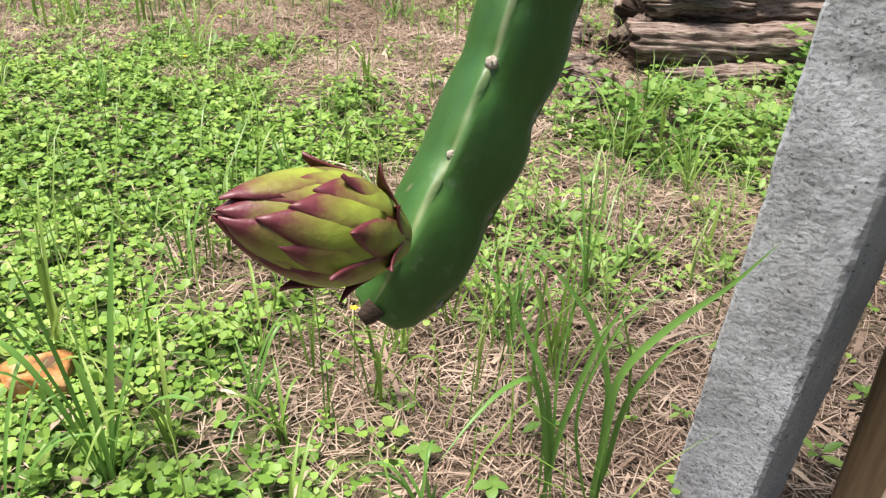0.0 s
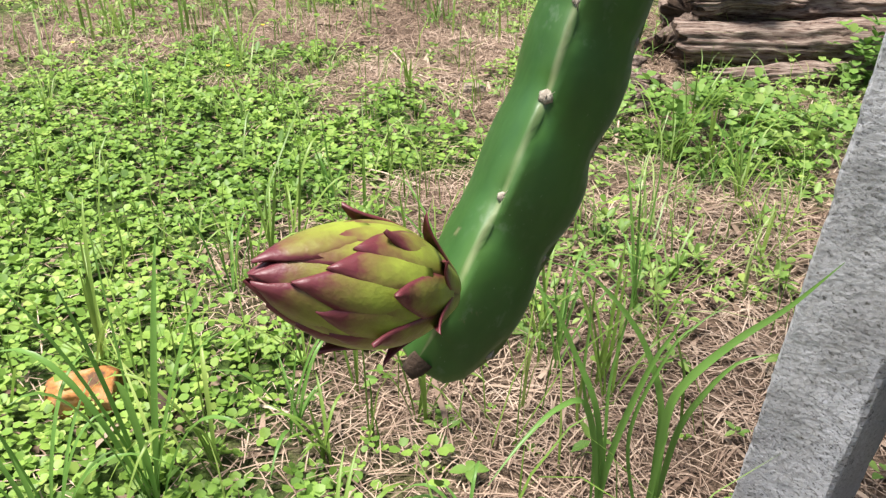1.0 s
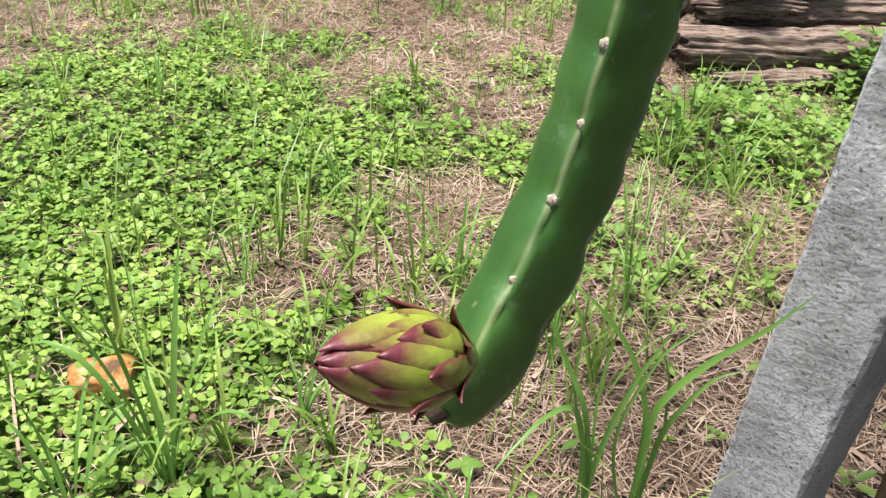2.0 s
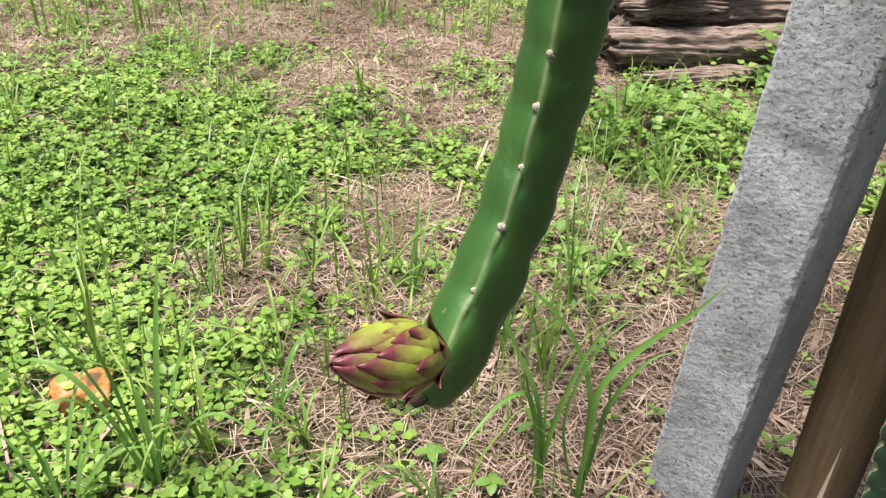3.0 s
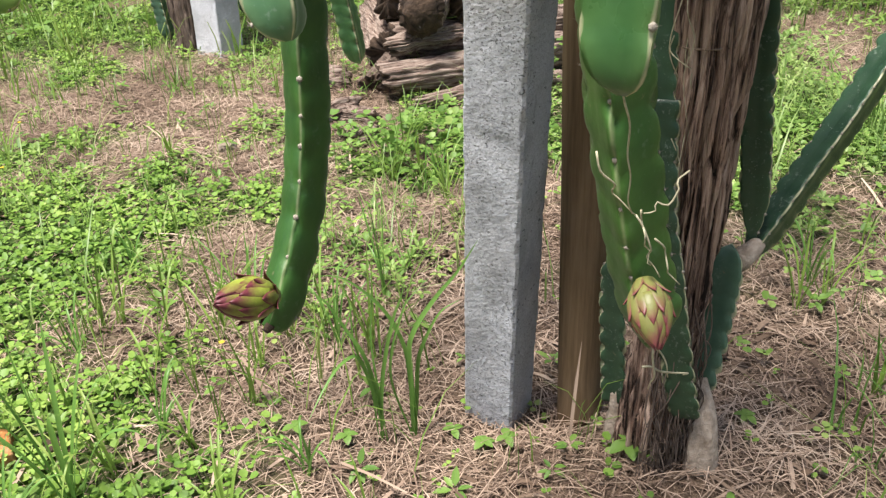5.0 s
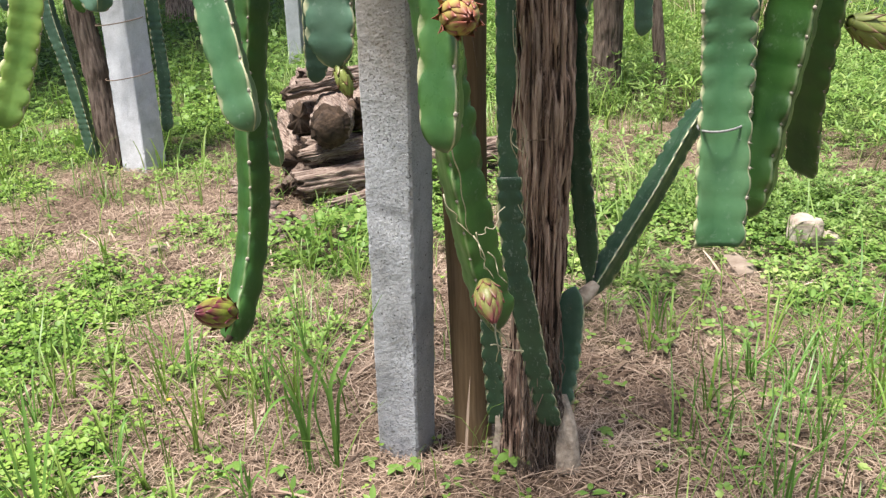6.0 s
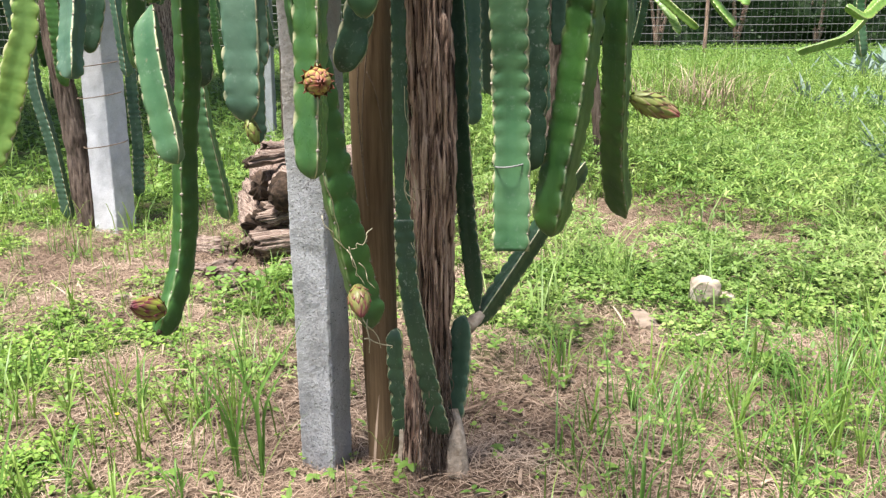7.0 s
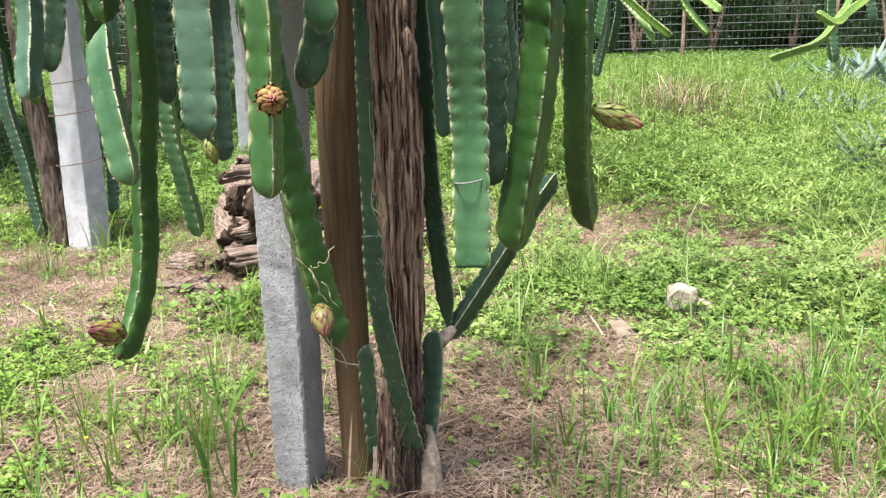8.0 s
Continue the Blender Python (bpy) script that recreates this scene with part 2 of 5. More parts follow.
def bud_material(name, body, margin, amount):
    m, n, l, b = material(name, 0.45, 0.4)
    v = coords(n, l)
    col = ramp(n, l, noise_tex(n, l, v, 60, 4), [(0.3, tuple(c * 0.75 for c in body)), (0.7, body)])
    e = n.new("ShaderNodeMath")
    e.operation = "ADD"
    l.new(attribute(n, "rim"), e.inputs[0])
    l.new(maprange(n, l, noise_tex(n, l, v, 90, 3), 0.3, 0.7, -0.14, 0.14), e.inputs[1])
    col = mix(n, l, maprange(n, l, e.outputs[0], 0.95 - amount, 1.05 - amount * 0.35), col, margin)
    l.new(col, b.inputs["Base Color"])
    bump(n, l, b, noise_tex(n, l, v, 160, 4), 0.15, 0.004)
    return m


BUD_RED = bud_material("bud_green_and_maroon", (0.25, 0.30, 0.04), (0.105, 0.022, 0.028), 0.72)
BUD_PALE = bud_material("bud_yellow_green", (0.205, 0.205, 0.058), (0.17, 0.045, 0.045), 0.56)
BUD_DRY = bud_material("bud_withering", (0.33, 0.26, 0.075), (0.17, 0.050, 0.030), 0.5)
BUD_SHAGGY = bud_material("bud_green_brown", (0.215, 0.25, 0.062), (0.13, 0.065, 0.034), 0.42)
BUD_PINK = bud_material("bud_tip_pink", (0.33, 0.21, 0.11), (0.28, 0.05, 0.07), 0.3)


def ground_material():
    m, n, l, b = material("ground_cover", 0.95, 0.15)
    v = coords(n, l)
    litter = ramp(n, l, noise_tex(n, l, v, 90, 6, 0.75), [(0.36, (0.028, 0.018, 0.012)), (0.52, (0.150, 0.103, 0.070)), (0.70, (0.36, 0.275, 0.20))])
    soil = ramp(n, l, noise_tex(n, l, v, 14, 5), [(0.4, (0.085, 0.059, 0.042)), (0.7, (0.20, 0.142, 0.103))])
    dry = mix(n, l, maprange(n, l, noise_tex(n, l, v, 2.1, 4), 0.45, 0.65, 0, 0.7), litter, soil)
    lush = ramp(n, l, noise_tex(n, l, v, 60, 5, 0.7), [(0.3, (0.018, 0.030, 0.009)), (0.5, (0.050, 0.085, 0.020)), (0.7, (0.11, 0.17, 0.036))])
    col = mix(n, l, maprange(n, l, attribute(n, "green"), 0.25, 0.75), dry, lush)
    l.new(col, b.inputs["Base Color"])
    bump(n, l, b, noise_tex(n, l, v, 70, 6, 0.7), 0.9, 0.02)
    return m


GROUND = ground_material()
EARTH = plain("bare_earth", [(0.3, (0.13, 0.085, 0.055)), (0.7, (0.27, 0.185, 0.125))], 25, 0.95, 60, 0.8)


# ---- mesh helpers ----
def array_mesh(name, verts, faces):
    me = bpy.data.meshes.new(name)
    verts, faces = np.asarray(verts, np.float32), np.asarray(faces, np.int32)
    k = faces.shape[1]
    me.vertices.add(len(verts))
    me.vertices.foreach_set("co", verts.ravel())
    me.loops.add(faces.size)
    me.loops.foreach_set("vertex_index", faces.ravel())
    me.polygons.add(len(faces))
    me.polygons.foreach_set("loop_start", np.arange(0, faces.size, k, dtype=np.int32))
    me.update(calc_edges=True)
    return me


def set_rim(me, values, name="rim"):
    a = me.attributes.new(name, "FLOAT", "POINT")
    a.data.foreach_set("value", np.asarray(values, np.float32))


def smooth(me):
    me.polygons.foreach_set("use_smooth", np.ones(len(me.polygons), bool))


def mesh_part(name, me, mat, parent, label=""):
    me.materials.append(mat)
    ob = new(name, me)
    if parent is not None:
        ob.parent = parent
        ob.matrix_parent_inverse = Matrix.Translation(-parent.location) if parent.parent is None and parent.data is None else Matrix()
    return tagged(ob, label)


def part(name, bm, mat, parent, label=""):
    me = bpy.data.meshes.new(name)
    bm.to_mesh(me)
    bm.free()
    return mesh_part(name, me, mat, parent, label)


def thing(name, at, label, category, group="", kind=""):
    ob = new(name)
    ob.empty_display_size = 0.05
    ob.location = at
    return tagged(ob, label, category, group, kind)


def spline(points, step):
    """Even samples of a smooth curve through the points."""
    p = [Vector(q) for q in points]
    p = [2 * p[0] - p[1]] + p + [2 * p[-1] - p[-2]]
    dense = []
    for i in range(1, len(p) - 2):
        for j in range(24):
            t = j / 24
            a, b, c, d = p[i - 1], p[i], p[i + 1], p[i + 2]
            dense.append(0.5 * (2 * b + (c - a) * t + (2 * a - 5 * b + 4 * c - d) * t * t + (3 * b - a - 3 * c + d) * t ** 3))
    dense.append(p[-2])
    q = np.array(dense)
    s = np.concatenate([[0], np.cumsum(np.linalg.norm(np.diff(q, axis=0), axis=1))])
    n = max(4, int(round(s[-1] / step)) + 1)
    at = np.linspace(0, s[-1], n)
    return np.stack([np.interp(at, s, q[:, k]) for k in range(3)], 1), at


def frames_along(c):
    tan = np.gradient(c, axis=0)
    tan /= np.linalg.norm(tan, axis=1)[:, None]
    u = np.cross(tan[0], (0.0, 1.0, 0.0))
    if np.linalg.norm(u) < 0.2:
        u = np.cross(tan[0], (1.0, 0.0, 0.0))
    us, vs = [], []
    for t in tan:
        u = u - t * (u @ t)
        u = u / np.linalg.norm(u)
        us.append(u)
        vs.append(np.cross(t, u))
    return tan, np.array(us), np.array(vs)


def tube_mesh(name, points, radius, sides=8, step=0.02, wobble=0.0, seed=0):
    """A tapered round tube; radius is one number or a list along the curve."""
    c, s = spline(points, step)
    tan, u, v = frames_along(c)
    r = np.interp(np.linspace(0, 1, len(c)), np.linspace(0, 1, len(np.atleast_1d(radius))), np.atleast_1d(radius))
    a = np.arange(sides) * 2 * math.pi / sides
    lr = np.random.default_rng(seed)
    rr = r[:, None] * (1 + wobble * lr.normal(size=(len(c), sides)))
    verts = c[:, None] + rr[..., None] * (np.cos(a)[None, :, None] * u[:, None] + np.sin(a)[None, :, None] * v[:, None])
    n = len(c)
    verts = np.concatenate([verts.reshape(-1, 3), c[:1], c[-1:]])
    i, j = np.meshgrid(np.arange(n - 1), np.arange(sides), indexing="ij")
    k = (j + 1) % sides
    quads = np.stack([i * sides + j, i * sides + k, (i + 1) * sides + k, (i + 1) * sides + j], -1).reshape(-1, 4)
    caps = [(n * sides, (q + 1) % sides, q, q) for q in range(sides)] + [(n * sides + 1, (n - 1) * sides + q, (n - 1) * sides + (q + 1) % sides, (n - 1) * sides + (q + 1) % sides) for q in range(sides)]
    me = bpy.data.meshes.new(name)
    me.from_pydata(verts.tolist(), [], quads.tolist() + [q[:3] for q in caps])
    smooth(me)
    return me


# ---- cactus stems ----
OFFS = np.array([0, 4, 10, 24, 44, 60, 76, 96, 110, 116], float)
PROF = np.array([1.0, 0.965, 0.82, 0.60, 0.48, 0.45, 0.48, 0.60, 0.82, 0.965])

ROUND = np.array([1.0, 0.99, 0.94, 0.82, 0.73, 0.70, 0.73, 0.82, 0.94, 0.99])


def segment_mesh(points, width, angle=0.0, twist=0.0, tip="round", neck=0.0, pitch=0.036, thick=1.0, face=None, plump=0.0, scallop=0.20):
    """Three-winged stem with scalloped margins. Returns the mesh and the places of its areoles."""
    radius = width / 1.66
    c, s = spline(points, 0.006)
    tan, u, v = frames_along(c)
    total = s[-1]
    if face is not None:      # turn one wing towards this side at the lower end
        f = Vector((*face, 0)).normalized()
        angle = math.degrees(math.atan2(f @ Vector(v[-8]), f @ Vector(u[-8]))) - twist
    end = np.ones(len(c))
    d = total - s
    if tip == "round":
        k = np.clip(d / (radius * 1.3), 0, 1)
        end *= np.sqrt(np.clip(1 - (1 - k) ** 2, 0.02, 1))
    elif tip == "point":
        k = np.clip(d / (radius * 3.0), 0, 1)
        end *= np.clip(k, 0.06, 1) ** 0.7
    if neck > 0:
        k = np.clip(s / (radius * 2.2), 0, 1)
        end *= neck + (1 - neck) * np.sin(k * math.pi / 2)
    th = np.concatenate([OFFS + 120 * q for q in range(3)])
    ribness = np.clip((np.concatenate([PROF] * 3) - 0.62) / 0.38, 0, 1) ** 1.4
    base = np.concatenate([PROF * (1 - plump) + ROUND * plump] * 3)
    phase = np.array([0.0, 0.37, 0.71]) + (angle % 7) / 7
    rad = np.empty((len(c), len(th)))
    for i in range(len(c)):
        for q in range(3):
            f = ((s[i] / pitch) + 0.16 * math.sin(s[i] * 23 + angle) + phase[q] + 0.45) % 1.0
            swell = math.sin(math.pi * f)
            notch = 1.15 * scallop * (0.8 + 0.4 * math.sin(s[i] * 17 + q * 3 + angle)) * (0.5 + 0.5 * math.cos(2 * math.pi * f)) ** 2.3 + 0.03 * math.sin(s[i] * 41 + q * 2 + angle) + 0.02 * math.sin(s[i] * 97 + q)
            w = ribness[q * 10:(q + 1) * 10]
            rad[i, q * 10:(q + 1) * 10] = base[q * 10:(q + 1) * 10] * (1 - notch * w + (0.034 + 0.016 * math.sin(s[i] * 29 + q) + 0.10 * max(0.0, plump - 0.5)) * (1 - w) * (swell - 0.6))
    core = np.concatenate([PROF] * 3) < 0.61
    rad[:, core] *= thick
    rad *= radius * end[:, None]
    ang = np.radians(th[None, :] + angle + twist * (s / max(total, 1e-6))[:, None])
    verts = c[:, None] + rad[..., None] * (np.cos(ang)[..., None] * u[:, None] + np.sin(ang)[..., None] * v[:, None])
    k = len(th)
    n = len(c)
    i, j = np.meshgrid(np.arange(n - 1), np.arange(k), indexing="ij")
    jj = (j + 1) % k
    quads = np.stack([i * k + j, i * k + jj, (i + 1) * k + jj, (i + 1) * k + j], -1).reshape(-1, 4).tolist()
    allv = np.concatenate([verts.reshape(-1, 3), c[:1], c[-1:]])
    faces = quads + [(n * k, (q + 1) % k, q) for q in range(k)] + [(n * k + 1, (n - 1) * k + q, (n - 1) * k + (q + 1) % k) for q in range(k)]
    me = bpy.data.meshes.new("segment")
    me.from_pydata(allv.tolist(), [], faces)
    smooth(me)
    set_rim(me, np.concatenate([np.tile(np.concatenate([PROF] * 3), n), [0, 0]]))
    spots = []
    for q in range(3):
        m = 0
        while True:
            d0 = (m + 0.55 - phase[q]) * pitch
            d0 -= 0.16 * math.sin(d0 * 23 + angle) * pitch
            m += 1
            if d0 > total - 0.006:
                break
            if d0 < 0.004:
                continue
            i0 = min(len(c) - 1, int(d0 / total * (len(c) - 1) + 0.5))
            spots.append((verts[i0, q * 10], verts[i0, q * 10] - c[i0]))
    return me, spots


ICO = [Vector(p).normalized() for p in ((0, 0, 1), (0.9, 0, 0.45), (0.28, 0.85, 0.45), (-0.72, 0.53, 0.45), (-0.72, -0.53, 0.45), (0.28, -0.85, 0.45), (0.72, 0.53, -0.45), (-0.28, 0.85, -0.45), (-0.9, 0, -0.45), (-0.28, -0.85, -0.45), (0.72, -0.53, -0.45), (0, 0, -1))]
ICO_F = [(0, 1, 2), (0, 2, 3), (0, 3, 4), (0, 4, 5), (0, 5, 1), (1, 6, 2), (2, 7, 3), (3, 8, 4), (4, 9, 5), (5, 10, 1), (2, 6, 7), (3, 7, 8), (4, 8, 9), (5, 9, 10), (1, 10, 6), (6, 11, 7), (7, 11, 8), (8, 11, 9), (9, 11, 10), (10, 11, 6)]


def areole_mesh(spots, size):
    """Woolly pads with a few short spines at every areole."""
    verts, faces = [], []
    for p, out in spots:
        o = len(verts)
        out = Vector(out).normalized()
        p = Vector(p) + out * size * 0.35
        r = size * rng.uniform(0.7, 1.2)
        for q in ICO:
            verts.append(tuple(p + (q - out * q.dot(out) * 0.45) * r))
        faces += [tuple(o + i for i in f) for f in ICO_F]
        for _ in range(3):
            o = len(verts)
            d = (out + Vector(rng.normal(size=3)) * 0.7).normalized()
            side = d.orthogonal().normalized() * size * 0.12
            verts += [tuple(p + side), tuple(p - side), tuple(p + d.cross(side).normalized() * size * 0.25), tuple(p + d * size * 2.1)]
            faces += [(o, o + 1, o + 3), (o + 1, o + 2, o + 3), (o + 2, o, o + 3)]
    me = bpy.data.meshes.new("areoles")
    me.from_pydata(verts, [], faces)
    smooth(me)
    return me


def cactus_stem(label, segments, group="hanging cactus stems", areole=0.0030):
    """segments: dicts of points, width, mat and the shape's settings."""
    t = thing("cactus_stem", segments[0]["points"][0], label, "cactus stem", group)
    for g in segments:
        me, spots = segment_mesh(g["points"], g["width"], g.get("angle", 0), g.get("twist", 0), g.get("tip", "round"), g.get("neck", 0), g.get("pitch", 0.036), g.get("thick", 1.0), g.get("face"), g.get("plump", 0.0), g.get("scallop", 0.20))
        seg = mesh_part("segment", me, g["mat"], t)
        if spots:
            tagged(mesh_part("areole_wool", areole_mesh(spots, areole), AREOLE, seg, "pale woolly areoles with short spines"), kind="stuff")
    return t


def bract_mesh(a0, span, half, prof, length, lift, curl, proud):
    """One scale of a bud whose axis is +z and whose radius at a share of its length is prof."""
    rows, cols = 10, 7
    verts, rim = [], []
    for i in range(rows):
        a = i / (rows - 1)
        z = min(1.0, a0 + span * a)
        r = max(prof(z), 0.0012) + proud * (1 - 0.8 * z * z)
        h = half * (0.82 + 0.18 * math.sin(min(a * 3.0, 1.57))) * (1 - max(0, (a - 0.25) / 0.75) ** 1.7)
        h = max(h, half * 0.02)
        rr = r + lift * a ** 2.5 + curl * max(0, a - 0.7) ** 2
        for j in range(cols):
            b = (j / (cols - 1) - 0.5) * 2
            w = b * h / max(rr, 0.006)
            q = rr + 0.0012 * (1 - b * b)
            verts.append((q * math.cos(w), q * math.sin(w), length * (a0 + span * a)))
            rim.append(max(abs(b) ** 1.5 * 0.80 + 0.22 * a, 0.1 + 1.0 * a ** 1.8))
    faces = [(i * cols + j, i * cols + j + 1, (i + 1) * cols + j + 1, (i + 1) * cols + j) for i in range(rows - 1) for j in range(cols - 1)]
    n = len(verts)
    back = [(x * (1 - 0.0010 / max(0.004, math.hypot(x, y))), y * (1 - 0.0010 / max(0.004, math.hypot(x, y))), z) for x, y, z in verts]
    ring = [j for j in range(cols)] + [i * cols + cols - 1 for i in range(1, rows)] + [(rows - 1) * cols + j for j in range(cols - 2, -1, -1)] + [i * cols for i in range(rows - 2, 0, -1)]
    faces += [tuple(reversed([n + q for q in f])) for f in faces]
    faces += [(ring[k], n + ring[k], n + ring[(k + 1) % len(ring)], ring[(k + 1) % len(ring)]) for k in range(len(ring))]
    me = bpy.data.meshes.new("bract")
    me.from_pydata(verts + back, [], faces)
    smooth(me)
    set_rim(me, rim + rim)
    return me


def flower_bud(parent, base, tip, radius, mat, label, seed, rows=5, per=6, lift=0.004, tip_mat=None, open_tip=0.0):
    """An egg-shaped bud of overlapping scales on a short neck."""
    base, tip = Vector(base), Vector(tip)
    length = (tip - base).length
    axis = (tip - base).normalized()
    turn = axis.to_track_quat("Z", "X").to_matrix()
    lr = random.Random(seed)
    prof = lambda a: radius * (0.30 + 0.70 * math.sin(min(1.0, a / 0.42) * math.pi / 2)) if a < 0.42 else radius * max(0.05, max(0.0, math.cos((a - 0.42) / 0.58 * math.pi / 2)) ** 0.8)
    sides, steps = 20, 16
    verts, rim = [], []
    for i in range(steps + 1):
        a = i / steps
        for j in range(sides):
            w = 2 * math.pi * j / sides
            p = Vector((prof(a) * 0.93 * math.cos(w), prof(a) * 0.93 * math.sin(w), a * length * 0.995))
            verts.append(tuple(base + turn @ p))
            rim.append(0.2 + 0.75 * a)
    faces = [(i * sides + j, i * sides + (j + 1) % sides, (i + 1) * sides + (j + 1) % sides, (i + 1) * sides + j) for i in range(steps) for j in range(sides)]
    faces += [tuple(range(sides - 1, -1, -1)), tuple(steps * sides + j for j in range(sides))]
    me = bpy.data.meshes.new("flower_bud")
    me.from_pydata(verts, [], faces)
    smooth(me)
    set_rim(me, rim)
    bud = mesh_part("flower_bud", me, mat, parent, label)
    for r in range(rows):
        a0 = 0.54 * r / (rows - 1)
        span = 0.30 if r == 0 else 0.46
        count = per if r < rows - 1 else max(5, per - 2)
        half = math.pi * prof(min(0.42, a0 + 0.16)) / count * 1.22
        shared = bract_mesh(a0, span, half, prof, length, (lift * (0.9 if r == 0 else 0.6) if r < 2 else 0.0) + open_tip, lift * (7 if r < 2 else 0), 0.0006 + 0.0005 * (rows - r))
        shared.materials.append(mat if (tip_mat is None or r < rows - 1) else tip_mat)
        for k in range(count):
            w = 2 * math.pi * (k + 0.5 * (r % 2) + 0.13 * r) / count + lr.uniform(-0.12, 0.12)
            b = new("bract", shared)
            b.parent = bud
            b.matrix_parent_inverse = Matrix()
            b.matrix_basis = Matrix.Translation(base) @ turn.to_4x4() @ Matrix.Rotation(w, 4, "Z") @ Matrix.Rotation(lr.uniform(-0.015, 0.03), 4, "Y")
    return bud


# ---- ground ----
def lattice(x, y, seed):
    h = np.sin(x * 127.1 + y * 311.7 + seed * 74.7) * 43758.5453
    return h - np.floor(h)


def value_noise(x, y, scale, seed):
    x, y = np.asarray(x, float) * scale, np.asarray(y, float) * scale
    i, j = np.floor(x), np.floor(y)
    f, g = x - i, y - j
    f, g = f * f * (3 - 2 * f), g * g * (3 - 2 * g)
    a, b = lattice(i, j, seed), lattice(i + 1, j, seed)
    c, d = lattice(i, j + 1, seed), lattice(i + 1, j + 1, seed)
    return (a * (1 - f) + b * f) * (1 - g) + (c * (1 - f) + d * f) * g


def blob(x, y, cx, cy, rx, ry):
    return np.exp(-(((x - cx) / rx) ** 2 + ((y - cy) / ry) ** 2))


def green(x, y):
    """Share of living ground cover at a place, 0 (dry litter) to 1."""
    g = 0.33 + 0.55 * (value_noise(x, y, 1.7, 1) - 0.5) + 0.95 * (value_noise(x, y, 5.5, 2) - 0.5)
    g += 0.72 * blob(x, y, -0.97, 1.65, 0.62, 0.81) + 0.65 * blob(x, y, -0.54, 1.02, 0.32, 0.32) + 0.5 * blob(x, y, -0.42, 2.33, 0.45, 0.38)
    g -= 0.55 * blob(x, y, 0.29, 1.34, 0.55, 0.59) + 0.6 * blob(x, y, 1.00, 0.79, 0.60, 0.65)
    g -= 0.35 * blob(x, y, 0.08, 3.44, 0.80, 0.54)
    g += 0.12 * blob(x, y, 0.83, 2.42, 0.32, 0.24)
    g += 0.60 * blob(x, y, 2.28, 1.89, 0.90, 0.65) + 0.5 * blob(x, y, 3.23, 1.21, 0.90, 0.76)
    g += 0.75 / (1 + np.exp(np.clip(-(y + 0.55 * x - 5.3) * 1.6, -50, 50)))
    g -= 0.4 * blob(x, y, 3.28, 4.17, 0.90, 0.54) + 1.1 * blob(x, y, 3.47, 3.05, 0.45, 0.35)
    far = np.clip((np.hypot(x - 0.8, y - 1.8) - 6.0) / 5.0, 0, 1)
    return np.clip(g * (1 - far) + 0.72 * far, 0, 1)


def ground_z(x, y):
    near = np.exp(-((x - 0.6) ** 2 + (y - 1.0) ** 2) / 60)
    z = 0.035 * (value_noise(x, y, 2.2, 5) - 0.5) + 0.018 * (value_noise(x, y, 9, 6) - 0.5)
    z = z * (0.35 + 0.65 * near) - 0.040 * blob(x, y, 0.52, 0.94, 0.20, 0.14) + 0.086 * blob(x, y, 0.74, 0.58, 0.26, 0.20) + 0.25 * blob(x, y, 7.5, 7.0, 2.6, 2.0)
    return z


def spaced(lo, hi, fine, far):
    out = [0.0]
    d = fine
    while out[-1] < far:
        d = fine if out[-1] < hi else d * 1.25
        out.append(out[-1] + d)
    neg, d = [0.0], fine
    while neg[-1] > -far:
        d = fine if neg[-1] > lo else d * 1.25
        neg.append(neg[-1] - d)
    return np.array(neg[:0:-1] + out)


gx, gy = spaced(-4.5, 5.5, 0.035, 900), spaced(-4.0, 6.5, 0.035, 900)
GX, GY = np.meshgrid(gx, gy, indexing="ij")
gverts = np.stack([GX, GY, ground_z(GX, GY)], -1).reshape(-1, 3)
ny = len(gy)
gi, gj = np.meshgrid(np.arange(len(gx) - 1), np.arange(ny - 1), indexing="ij")
gfaces = np.stack([gi * ny + gj, (gi + 1) * ny + gj, (gi + 1) * ny + gj + 1, gi * ny + gj + 1], -1).reshape(-1, 4)
gme = array_mesh("ground", gverts, gfaces)
smooth(gme)
set_rim(gme, green(gverts[:, 0], gverts[:, 1]), "green")
gme.materials.append(GROUND)
tagged(new("ground", gme), "uneven soil covered in dry straw and low green weeds", "ground", kind="structure")


